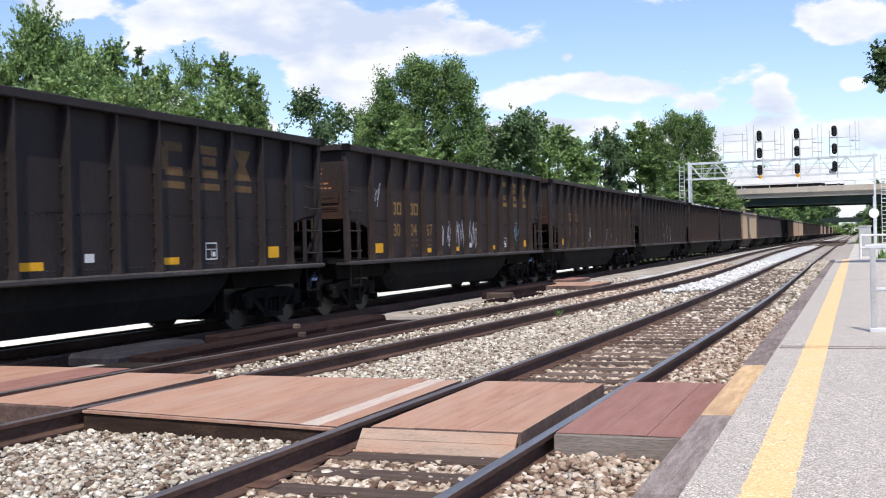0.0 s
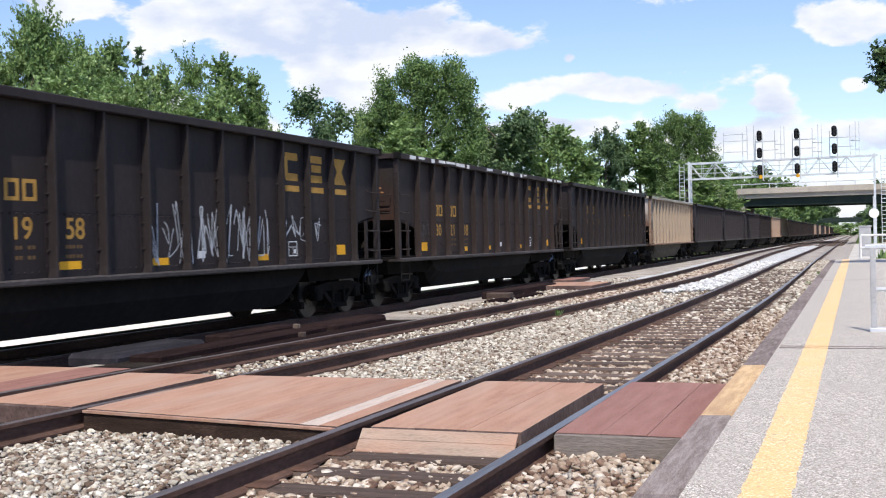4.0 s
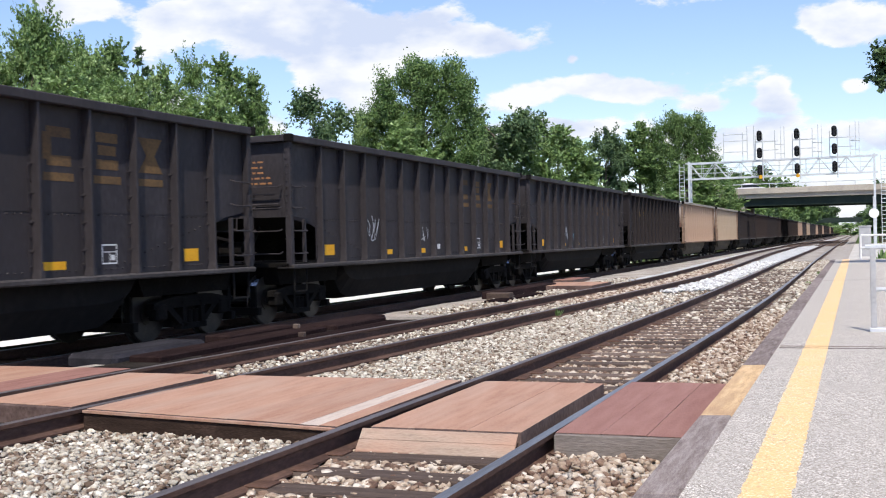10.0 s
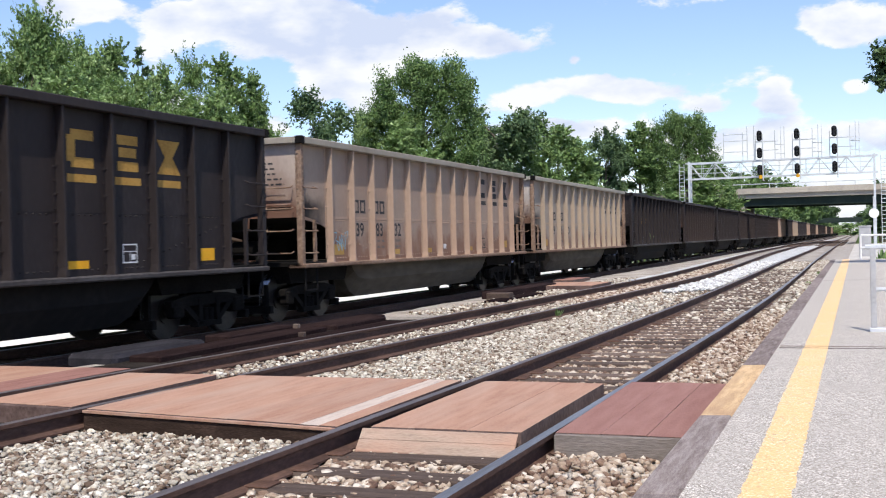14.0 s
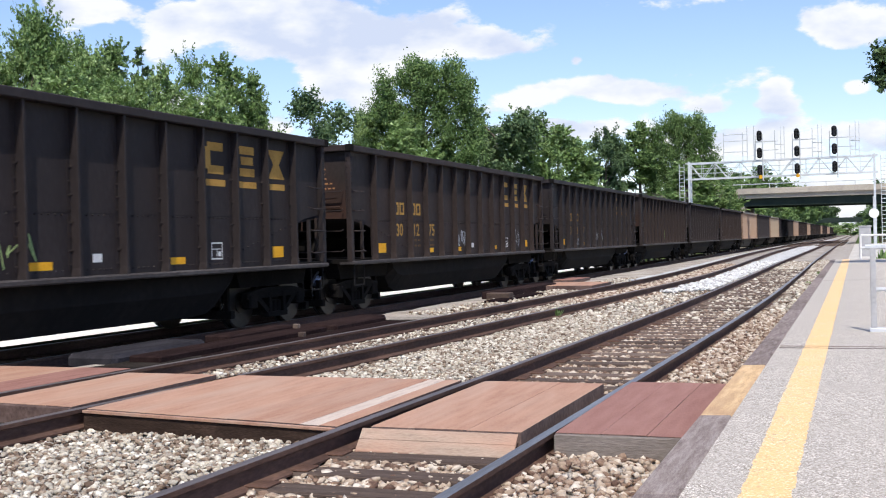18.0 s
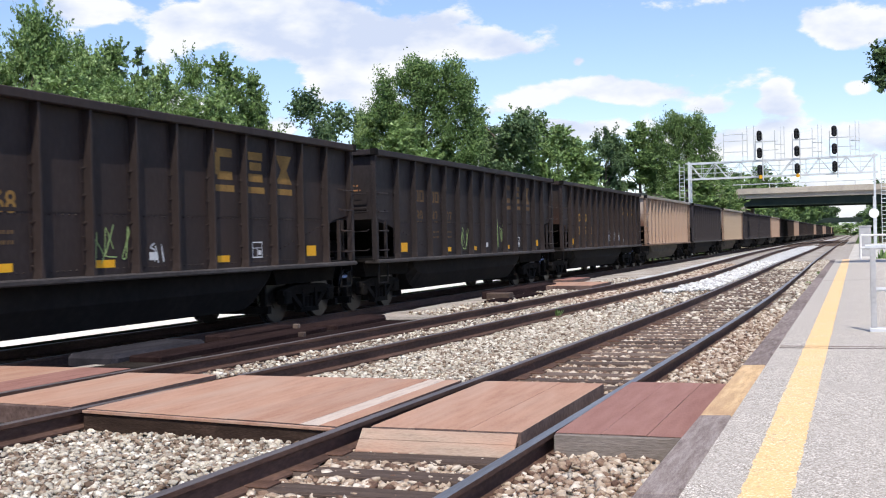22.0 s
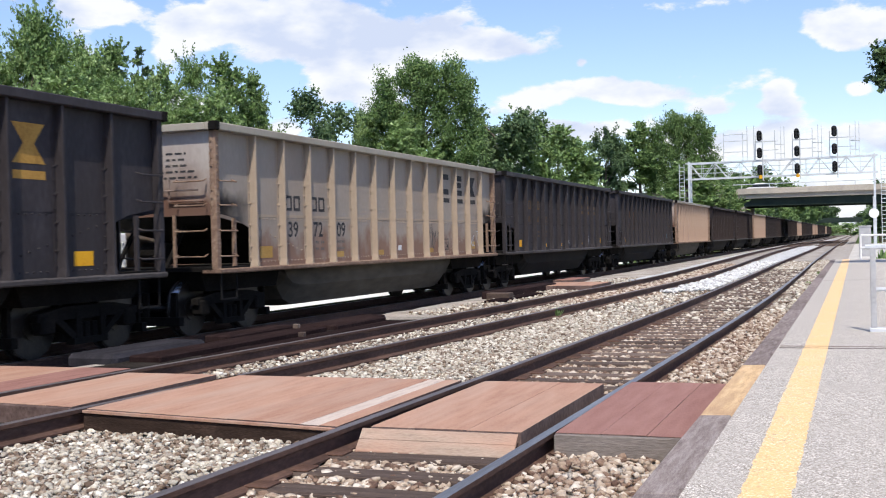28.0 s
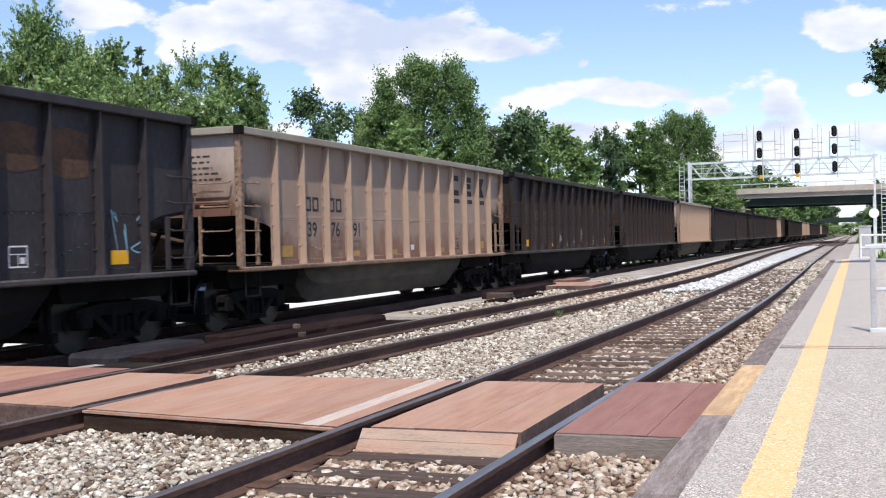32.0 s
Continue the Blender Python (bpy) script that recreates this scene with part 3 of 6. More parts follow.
for y in (12.35, 12.55, 30.0):
    part("expansion_joint", box(edge_x(y) + 0.02, 4.6, y - 0.012, y + 0.012, PZ - 0.01, PZ + 0.0065), M["tie"], platform)
y = -10.36
lengths = [2.6, 2.6, 2.6, 2.6, 2.6, 2.64, 2.42, 3.04]
i = 0
while y < 52:
    n = lengths[i] if i < len(lengths) else 2.62
    y2 = y + n
    yellow = abs(y - 7.70) < 0.35
    b = hull([(edge_x(q) - 0.225 * s, q, z) for q in (y + 0.006, y2 - 0.006) for s, z in ((0.02, PZ + 0.004), (1, PZ - 0.004), (0.02, -0.3), (1, -0.3))])
    bmesh.ops.bevel(b, geom=list(b.edges), offset=0.012, segments=1, affect="EDGES")
    part("edge_timber", b, M["timber_yellow"] if yellow else M["timber_grey"], platform, "worn yellow-painted timber" if yellow else "")
    y, i = y2, i + 1

# ---- crossing decks ----
def deck(name, x0, x1, y0, y1, top, mats, label, joints, thick=0.16, skew=0.0):
    """A timber deck of long boards laid along the track between x0 and x1."""
    d = tagged(new(name), label, "crossing deck", kind="structure")
    edges = [x0] + joints + [x1]
    for k, (a, c) in enumerate(zip(edges, edges[1:])):
        b = hull([(x, q, z) for x in (a + 0.0015, c - 0.0015) for q in (y0 + skew * (x - x0) / (x1 - x0) + 0.006 * (k % 2), y1 - 0.01 * ((k + 1) % 2)) for z in (top - thick, top + 0.001 * (k % 2))])
        bmesh.ops.bevel(b, geom=list(b.edges), offset=0.002, segments=1, affect="EDGES")
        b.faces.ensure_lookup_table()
        # Sides and underside take the darker edge tone.
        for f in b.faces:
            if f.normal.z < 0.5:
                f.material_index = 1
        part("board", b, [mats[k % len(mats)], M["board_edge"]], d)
    return d


X0, X1 = 7.30, 9.93


def fascia(x0, x1, y, z0, z1, mat, label, skew=0.0):
    b = hull([(x, q + d, z) for x, q in ((x0, y), (x1, y + skew)) for d in (-0.045, -0.003) for z in (z0, z1)])
    bmesh.ops.bevel(b, geom=list(b.edges), offset=0.006, segments=1, affect="EDGES")
    return tagged(link("fascia_board", b, mat), label, "board", kind="structure")


deck("crossing_deck", -3.36, -2.22, X0, X1, 0.0, [M["board_tan"]], "faded reddish timber deck between the near rails", [-3.02, -2.62])
for y0, za, y1, zb in ((7.29, -0.012, 7.225, -0.075), (7.222, -0.08, 7.15, -0.15)):
    b = hull([(x, y, z) for x in (-3.42, -2.24) for y, z in ((y0, za), (y0, za - 0.05), (y1, zb), (y1, zb - 0.02))])
    tagged(link("ramp_board", b, M["board_pale"]), "pale bevelled timber ramp board at the deck's end", "board", kind="structure")
deck("crossing_deck", -1.97, -1.04, X0 - 0.03, X1 + 0.05, 0.015, [M["board_red"]], "dark red-brown timber deck beside the platform", [-1.66, -1.35])
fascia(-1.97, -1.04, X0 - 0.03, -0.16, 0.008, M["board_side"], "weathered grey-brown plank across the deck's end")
deck("crossing_deck", -6.12, -3.60, X0 + 0.30, X1, 0.0, [M["board_tan"], M["board_tan"], M["board_grey"], M["board_tan"]],
     "faded red timber deck with one bare grey board between the tracks", [-4.62, -3.93, -3.76], skew=-0.37)
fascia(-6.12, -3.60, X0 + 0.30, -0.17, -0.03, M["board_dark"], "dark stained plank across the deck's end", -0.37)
fascia(-6.12, -3.60, X0 + 0.285, -0.028, -0.006, M["board_tan"], "splintered red edge strip across the deck's end", -0.37)
deck("crossing_deck", -7.43, -6.32, X0 + 0.46, X1, 0.0, [M["board_tan"]], "faded red timber deck between the middle rails", [-6.62, -6.48], skew=-0.11)
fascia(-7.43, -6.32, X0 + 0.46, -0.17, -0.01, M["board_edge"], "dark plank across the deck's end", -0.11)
deck("crossing_deck", -9.9, -7.78, X0 + 0.6, X1 + 0.5, -0.02, [M["board_tan"], M["board_red"]], "faded red timber deck beside the far track", [-8.42])
deck("crossing_deck", -8.95, -7.2, 31.0, 33.6, -0.02, [M["board_tan"]], "faded red timber deck of a second crossing", [-8.3, -7.7])
deck("crossing_deck", -9.7, -9.0, 36.0, 38.4, -0.05, [M["board_red"]], "dark red timber deck of a second crossing", [])


# ---- the coal train ----
CAR, BODY = 16.18, 14.70
TOP, SHEET_X, RIM_X = 3.52, 1.43, 1.60
RIBS = [1.275 + 1.0175 * i for i in range(13)]


def side_sheet(s):
    c = 1.25 if s > 0 else 1.6
    pts = [(0.06, TOP - 0.06), (0.06, 2.06), (c * 0.55, 1.97), (c - 0.04, 1.80), (c, 1.72), (c, 1.12), (BODY - c, 1.12), (BODY - c, 1.72),
           (BODY - c + 0.04, 1.80), (BODY - c * 0.55, 1.97), (BODY - 0.06, 2.06), (BODY - 0.06, TOP - 0.06)]
    b = bmesh.new()
    f = b.faces.new([b.verts.new((s * SHEET_X, y, z)) for y, z in pts])
    r = bmesh.ops.extrude_face_region(b, geom=[f])
    for v in r["geom"]:
        if isinstance(v, bmesh.types.BMVert):
            v.co.x -= s * 0.012
    bmesh.ops.triangulate(b, faces=b.faces)
    bmesh.ops.recalc_face_normals(b, faces=b.faces)
    return b


def rib_mesh():
    """A narrow stake as deep as the rim, on a flange with bolts down its near side, flared a little at the sill."""
    b = box(SHEET_X - 0.01, SHEET_X + 0.14, -0.022, 0.022, 1.17, 3.40, bevel=0.005)
    hull([(x, s * w, z) for z, w, d in ((1.115, 0.04, 0.15), (1.24, 0.022, 0.14)) for s in (-1, 1) for x in (SHEET_X - 0.01, SHEET_X + d)], b)
    box(SHEET_X + 0.001, SHEET_X + 0.007, -0.08, 0.022, 1.20, 3.39, b)
    for i, z in enumerate(steps(1.28, 2.78, 8)):
        rod((SHEET_X, -0.055, z), (SHEET_X + 0.022, -0.055, z), 0.015, b, 6)
        if i % 2:
            hull([(SHEET_X + x, y, z + q) for x, y, q in ((0.0, -0.022, -0.035), (0.0, -0.022, 0.035), (0.05, -0.022, 0.025), (0.05, -0.032, 0.025), (0.0, -0.05, -0.035))], b)
    return b


def corner_post():
    b = box(-0.06, 0.06, -0.06, 0.06, 1.06, TOP - 0.12, bevel=0.012)
    for z in steps(2.0, 3.2, 9):
        box(-0.03, 0.0, -0.078, -0.058, z, z + 0.028, b)
        box(0.058, 0.078, -0.03, 0.0, z + 0.05, z + 0.078, b)
        box(-0.078, -0.058, -0.03, 0.0, z + 0.05, z + 0.078, b)
    return b


def far_ribs():
    b = bmesh.new()
    for y in RIBS:
        box(-SHEET_X - 0.148, -SHEET_X + 0.01, y - 0.034, y + 0.034, 1.15, 3.40, b)
    return b


def rivets(s):
    """The lap of the two side sheets with its row of rivets, a row along the sill, and the slanted rows where the end floors meet the side."""
    b = bmesh.new()
    box(s * SHEET_X + (0 if s > 0 else -0.006), s * SHEET_X + (0.006 if s > 0 else 0), RIBS[0], RIBS[-1], 1.985, 2.035, b)

    def head(y, z, out=0.02):
        if min(abs(y - r) for r in RIBS) > 0.12:
            hull([(s * (SHEET_X + o), y + w * c, z + w * d) for o, w in ((0.0, 0.017), (out, 0.009)) for c, d in ((1, 0), (-1, 0), (0, 1), (0, -1))], b)

    y = RIBS[0] + 0.18
    while y < RIBS[-1]:
        head(y, 1.955)
        head(y, 1.20, 0.012)
        y += 0.127
    for i in range(14):
        for y in (1.45 + i * 0.165, BODY - 1.45 - i * 0.165):
            head(y, 1.80 - i * 0.042)
    return b


def wheelset_mesh():
    b = bmesh.new()
    rod((-0.9, 0, 0), (0.9, 0, 0), 0.08, b, 10)
    for s in (-1, 1):
        rod((s * 0.69, 0, 0), (s * 0.83, 0, 0), 0.457, b, 28)
        rod((s * 0.665, 0, 0), (s * 0.69, 0, 0), 0.482, b, 28)
        rod((s * 0.83, 0, 0), (s * 0.85, 0, 0), 0.20, b, 16)
        rod((s * 0.9, 0, 0), (s * 1.0, 0, 0), 0.10, b, 12)
        for k in range(3):
            a = k * 2.094
            rod((s * 1.0, 0.055 * math.cos(a), 0.055 * math.sin(a)), (s * 1.015, 0.055 * math.cos(a), 0.055 * math.sin(a)), 0.018, b, 6)
    b.faces.ensure_lookup_table()
    for f in b.faces:
        c = f.calc_center_median()
        if math.hypot(c.y, c.z) > 0.44 and abs(f.normal.x) < 0.5 and abs(c.x) > 0.69:
            f.material_index = 1
    return b


def side_frame_mesh():
    b = bmesh.new()
    hull([(x, y, z) for x in (-0.07, 0.07) for y, z in ((-1.08, 0.52), (-1.08, 0.62), (1.08, 0.52), (1.08, 0.62), (-0.55, 0.70), (0.55, 0.70))], b)
    for s in (-1, 1):
        hull([(x, y, z) for x in (-0.06, 0.06) for y, z in ((s * 0.80, 0.56), (s * 0.62, 0.56), (s * 0.30, 0.20), (s * 0.16, 0.20))], b)
        hull([(x, y, z) for x in (-0.08, 0.08) for y, z in ((s * 0.30, 0.2), (s * 0.22, 0.2), (s * 0.32, 0.62), (s * 0.20, 0.62))], b)
        box(-0.10, 0.10, s * 0.89 - 0.14, s * 0.89 + 0.14, 0.34, 0.60, b, bevel=0.03)
    hull([(x, y, z) for x in (-0.08, 0.08) for y, z in ((-0.36, 0.16), (0.36, 0.16), (-0.36, 0.25), (0.36, 0.25))], b)
    return b


def bracket_mesh():
    """A U of bar on the end sheet with an upright brake rod beside it."""
    b = rod((0.62, 0.03, 2.62), (0.62, 0.03, 2.22), 0.016, None, 6)
    rod((0.62, 0.03, 2.24), (1.30, 0.03, 2.24), 0.018, b, 6)
    rod((0.45, -0.02, 2.62), (0.40, -0.02, 1.75), 0.016, b, 6)
    for z in (2.6, 2.3):
        rod((0.62, 0.03, z), (0.62, 0.08, z), 0.013, b, 6)
    return b


def stirrup_mesh():
    """A hanging step of flat bar below the sill."""
    b = box(-0.012, 0.012, -0.25, 0.25, 0.60, 0.625)
    for y in (-0.25, 0.225):
        box(-0.012, 0.012, y, y + 0.025, 0.60, 1.09, b)
    return b


SHARED = {}


def shared(key, make, mats):
    if key not in SHARED:
        b = make()
        me = bpy.data.meshes.new(key[0] if isinstance(key, tuple) else key)
        b.to_mesh(me)
        b.free()
        for m in mats if isinstance(mats, (list, tuple)) else [mats]:
            me.materials.append(m)
        SHARED[key] = me
    return SHARED[key]


def piece(name, key, make, mats, parent, m=None, label=""):
    ob = new(name, shared(key, make, mats))
    ob.parent = parent
    if m is not None:
        ob.matrix_basis = m
    if label:
        ob["label"] = label
    return ob


def rung(w):
    def make():
        b = bmesh.new()
        rod((0.0, -w / 2, 0), (0.0, w / 2, 0), 0.013, b, 6)
        for s in (-1, 1):
            rod((0.0, s * w / 2, 0), (-0.10, s * w / 2, 0.035), 0.013, b, 6)
        return b
    return make


def tub_mesh():
    prof = [(2.75, 1.14), (2.95, 0.66), (3.15, 0.42), (3.45, 0.31), (3.8, 0.285), (10.9, 0.285), (11.25, 0.31), (11.55, 0.42), (11.75, 0.66), (11.95, 1.14)]
    b = bmesh.new()
    n = 8
    rings = []
    for y, zb in prof:
        depth = 1.14 - zb
        ring = []
        for i in range(n + 1):
            a = math.pi * i / n
            x = -1.22 * math.cos(a)
            x = max(-1.2, min(1.2, x * 1.12))
            ring.append(b.verts.new((x, y, 1.14 - depth * min(1.0, math.sin(a) * 1.35))))
        rings.append(ring)
    for r0, r1 in zip(rings, rings[1:]):
        for i in range(n):
            b.faces.new((r0[i], r0[i + 1], r1[i + 1], r1[i]))
    bmesh.ops.recalc_face_normals(b, faces=b.faces)
    bmesh.ops.solidify(b, geom=list(b.faces), thickness=0.012)
    return b


def rigging_mesh():
    """Brake beams on both sides of the bolster, with their hangers."""
    b = bmesh.new()
    for y in (-1.40, -0.40, 0.40, 1.40):
        box(-0.98, 0.98, y - 0.06, y + 0.06, 0.20, 0.34, b)
        for x in (-0.85, -0.3, 0.3, 0.85):
            hull([(x + w, y + d, z) for w in (-0.05, 0.05) for d in (-0.03, 0.03) for z in (0.26, 0.74)], b)
    return b


def hopper_car(body, pale, label):
    """One coal gondola with sloped end sheets and a tub between the trucks. Its near end is at y = 0, the rail's top at z = 0."""
    car = tagged(new("coal_gondola"), label, "freight car", "cars of the coal train")
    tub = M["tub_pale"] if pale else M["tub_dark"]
    k = body.name
    for s in (1, -1):
        piece("side_sheet", ("side_sheet", k, s), lambda: side_sheet(s), SIDES.get(k, body), car)
        b = lambda: box(s * 1.24 if s > 0 else -1.60, 1.60 if s > 0 else -1.24, 0.0, BODY, 1.035, 1.12, bevel=0.02)
        piece("side_sill", ("side_sill", k, s), b, M["rusty_lit_sill"] if pale else M["lit_sill"], car)
        piece("top_rim", ("top_rim", k, s), lambda: box(s * 1.40 if s > 0 else -RIM_X, RIM_X if s > 0 else -1.40, -0.06, BODY + 0.06, TOP - 0.13, TOP, bevel=0.015), RIMS.get(k, body), car)
        if s > 0:
            for y in RIBS:
                piece("rib", ("rib", k), rib_mesh, body, car, pose(0, y, 0))
        else:
            piece("far_side_ribs", ("far_side_ribs", k), far_ribs, body, car)
        piece("riveted_seam", ("riveted_seam", k, s), lambda: rivets(s), body, car)
    for e, y in ((1, 0.0), (-1, BODY)):
        turn = Matrix.Translation((0, y, 0)) @ (Matrix.Identity(4) if e > 0 else pose(0, 0, 0, 0, 0, 180))
        piece("end_rim", ("end_rim", k), lambda: box(-1.40, 1.40, -0.06, 0.10, TOP - 0.125, TOP - 0.002, bevel=0.01), RIMS.get(k, body), car, turn)
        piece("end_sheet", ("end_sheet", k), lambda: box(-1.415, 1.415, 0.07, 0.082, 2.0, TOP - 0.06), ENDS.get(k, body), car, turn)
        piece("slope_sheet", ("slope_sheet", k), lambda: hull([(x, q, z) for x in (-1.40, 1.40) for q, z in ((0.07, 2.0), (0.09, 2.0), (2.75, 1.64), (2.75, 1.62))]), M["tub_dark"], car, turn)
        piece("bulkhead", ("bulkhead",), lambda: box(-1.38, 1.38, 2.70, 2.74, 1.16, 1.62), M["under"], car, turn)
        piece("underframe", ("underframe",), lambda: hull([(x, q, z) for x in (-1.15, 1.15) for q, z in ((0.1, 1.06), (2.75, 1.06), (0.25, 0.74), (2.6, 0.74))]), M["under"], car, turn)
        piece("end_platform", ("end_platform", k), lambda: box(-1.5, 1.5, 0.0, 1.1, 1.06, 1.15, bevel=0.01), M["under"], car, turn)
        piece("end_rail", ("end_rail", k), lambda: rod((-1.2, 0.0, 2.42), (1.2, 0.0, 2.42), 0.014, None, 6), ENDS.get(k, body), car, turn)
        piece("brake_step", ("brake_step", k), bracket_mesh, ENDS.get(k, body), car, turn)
        for s in (1, -1):
            piece("corner_post", ("corner_post", k), corner_post, M["rusty_lit_sill"] if pale else body, car, turn @ pose(s * 1.49, 0.06, 0))
            piece("corner_bracket", ("corner_bracket",), lambda: box(-0.07, 0.07, -0.075, 0.07, TOP - 0.135, TOP + 0.012, bevel=0.01), M["under"], car, turn @ pose(s * 1.54, 0, 0))
            piece("end_stanchion", ("end_stanchion", k), lambda: box(-0.025, 0.025, 0.0, 0.04, 1.15, 2.02), M["rusty_lit_sill"] if pale else body, car, turn @ pose(s * 0.72, 0, 0))
            piece("side_stanchion", ("side_stanchion", k), lambda: box(-0.03, 0.03, -0.025, 0.025, 1.15, 1.96), M["rusty_lit_sill"] if pale else body, car, turn @ pose(s * 1.49, 0.62, 0))
            for z in (1.32, 1.74, 2.16, 2.56):
                m = Matrix.Translation((s * 1.58, 0.34, z)) @ pose(0, 0, 0, 0, 0, 0 if s > 0 else 180)
                piece("ladder_rung", ("rung_side", k), rung(0.50), M["rusty_lit_sill"] if pale else body, car, turn @ m)
            for z in (1.32, 1.74, 2.16, 2.56):
                m = Matrix.Translation((s * 1.07, -0.08, z)) @ pose(0, 0, 0, 0, 0, -90)
                piece("ladder_rung", ("rung_end", k), rung(0.56), M["rusty_lit_sill"] if pale else body, car, turn @ m)
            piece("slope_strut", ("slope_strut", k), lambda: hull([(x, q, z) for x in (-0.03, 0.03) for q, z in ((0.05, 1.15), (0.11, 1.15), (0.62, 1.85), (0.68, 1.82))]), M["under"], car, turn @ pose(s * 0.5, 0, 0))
        piece("stirrup_step", ("stirrup_step",), stirrup_mesh, M["tub_dark"], car, turn @ pose(1.52 * e, 0.38, 0))
        piece("coupler", ("coupler",), lambda: hull([(x, q, z) for q, w in ((0.5, 0.09), (-0.5, 0.09)) for x in (-w, w) for z in (0.72, 0.92)],
              hull([(x, q, z) for x in (-0.17, 0.17) for q in (-0.45, -0.735) for z in (0.66, 0.99)])), M["under"], car, turn)
        piece("brake_cylinder", ("air_cylinder",), lambda: rod((-0.25, 0.55, 1.4), (0.25, 0.55, 1.4), 0.17, None, 14), M["white_tag"] if e < 0 else M["under"], car, turn)
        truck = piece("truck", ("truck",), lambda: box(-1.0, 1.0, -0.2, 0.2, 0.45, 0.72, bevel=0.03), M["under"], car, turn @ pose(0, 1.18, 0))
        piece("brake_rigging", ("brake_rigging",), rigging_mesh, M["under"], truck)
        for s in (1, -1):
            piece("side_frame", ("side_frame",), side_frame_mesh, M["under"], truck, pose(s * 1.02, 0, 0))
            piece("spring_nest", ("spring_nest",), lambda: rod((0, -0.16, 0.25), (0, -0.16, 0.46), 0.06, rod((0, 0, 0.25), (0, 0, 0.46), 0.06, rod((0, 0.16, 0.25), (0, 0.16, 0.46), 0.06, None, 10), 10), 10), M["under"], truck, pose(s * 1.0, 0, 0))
            piece("wheelset", ("wheelset",), wheelset_mesh, [M["wheel"], M["tread"]], truck, pose(0, s * 0.89, 0.457))
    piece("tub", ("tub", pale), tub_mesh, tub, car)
    piece("centre_sill", ("centre_sill",), lambda: box(-0.18, 0.18, 0.4, BODY - 0.4, 0.72, 1.08), M["under"], car)
    return car


CARS = []
DARK = "black coal gondola with ribbed sides, coal-stained, in a moving train"
PALE = "pale grey coal gondola with rusty ribbed sides, in a moving train"
PAINTS = {"k": (COAL_BLACK, False, DARK), "r": (RUSTY_BLACK, False, "rusty black coal gondola with ribbed sides, in a moving train"),
          "b": (BLUE_BLACK, False, "blue-black coal gondola with ribbed sides, in a moving train"),
          "w": (PALE_GREY, True, PALE), "o": (RUSTY_PALE, True, "rust-streaked pale coal gondola with ribbed sides, in a moving train")}
FIRST = -2
ORDER = "kk" + "rrkrkw" + "bbbk" + "ow" + "krkr" + "kr" + "ob" + "wb" + "bo" + "rro" + "krkr" + "o" + "rkk" + "oo" + "krkkorkrk"
for letter in ORDER:
    if letter not in SHARED:
        SHARED[letter] = hopper_car(*PAINTS[letter])
        CARS.append(SHARED[letter])
    else:
        CARS.append(copy_thing(SHARED[letter], pose(0, 0, 0)))

# ---- marks on the cars ----
def flat(points_list, x=0.0):
    """Flat pieces in the plane of a car's side: outlines of (y, z)."""
    b = bmesh.new()
    for pts in points_list:
        f = b.faces.new([b.verts.new((x, y, z)) for y, z in pts])
        if f.normal.x < 0:
            f.normal_flip()
    return b


def rect(y0, y1, z0, z1):
    return [(y0, z0), (y1, z0), (y1, z1), (y0, z1)]


SIDE = SHEET_X + 0.004


def panel(i):
    """The two edges of the sheet between ribs i and i + 1."""
    return RIBS[i] + 0.10, RIBS[i + 1] - 0.10


def emblem(car, mat, first=9, low=0.0):
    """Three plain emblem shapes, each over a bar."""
    for i, kind in ((first, 0), (first + 1, 1), (first + 2, 2)):
        a, c = panel(i)
        m = (a + c) / 2
        a, c = m - 0.30, m + 0.30
        z0, z1 = 2.68 - low, 3.20 - low
        if kind == 0:
            shapes = [rect(a, a + 0.17, z0 + 0.08, z1 - 0.08), rect(a + 0.08, c - 0.05, z0, z0 + 0.14), rect(a + 0.08, c - 0.05, z1 - 0.14, z1)]
        elif kind == 1:
            shapes = [rect(a + 0.06, c - 0.06, z1 - 0.14, z1), rect(a + 0.10, c - 0.10, z0 + 0.2, z0 + 0.34), rect(a + 0.06, c - 0.06, z0, z0 + 0.14)]
        else:
            shapes = [[(a, z0), (c, z0), (m + 0.10, (z0 + z1) / 2), (c, z1), (a, z1), (m - 0.10, (z0 + z1) / 2)]]
        part("emblem", flat(shapes, SIDE), mat, car)
        part("emblem_bar", flat([rect(a, c, z0 - 0.20, z0 - 0.09)], SIDE), mat, car)


GLYPHS = {}


def letters(car, text, y, z, size, mat, name="number"):
    if text not in GLYPHS:
        cu = bpy.data.curves.new(text, "FONT")
        cu.body, cu.size, cu.align_x, cu.offset = text, 1.0, "CENTER", 0.014
        tmp = new(text, cu)
        deps = bpy.context.evaluated_depsgraph_get()
        me = bpy.data.meshes.new_from_object(tmp.evaluated_get(deps))
        bpy.data.objects.remove(tmp)
        GLYPHS[text] = me
    me = GLYPHS[text].copy()
    me.materials.clear()
    me.materials.append(mat)
    ob = new(name, me)
    ob.parent = car
    ob.matrix_basis = Matrix(((0, 0, 1, SIDE), (1, 0, 0, y), (0, 1, 0, z), (0, 0, 0, 1))) @ Matrix.Diagonal((size * 1.1, size * 1.08, size, 1))
    return ob


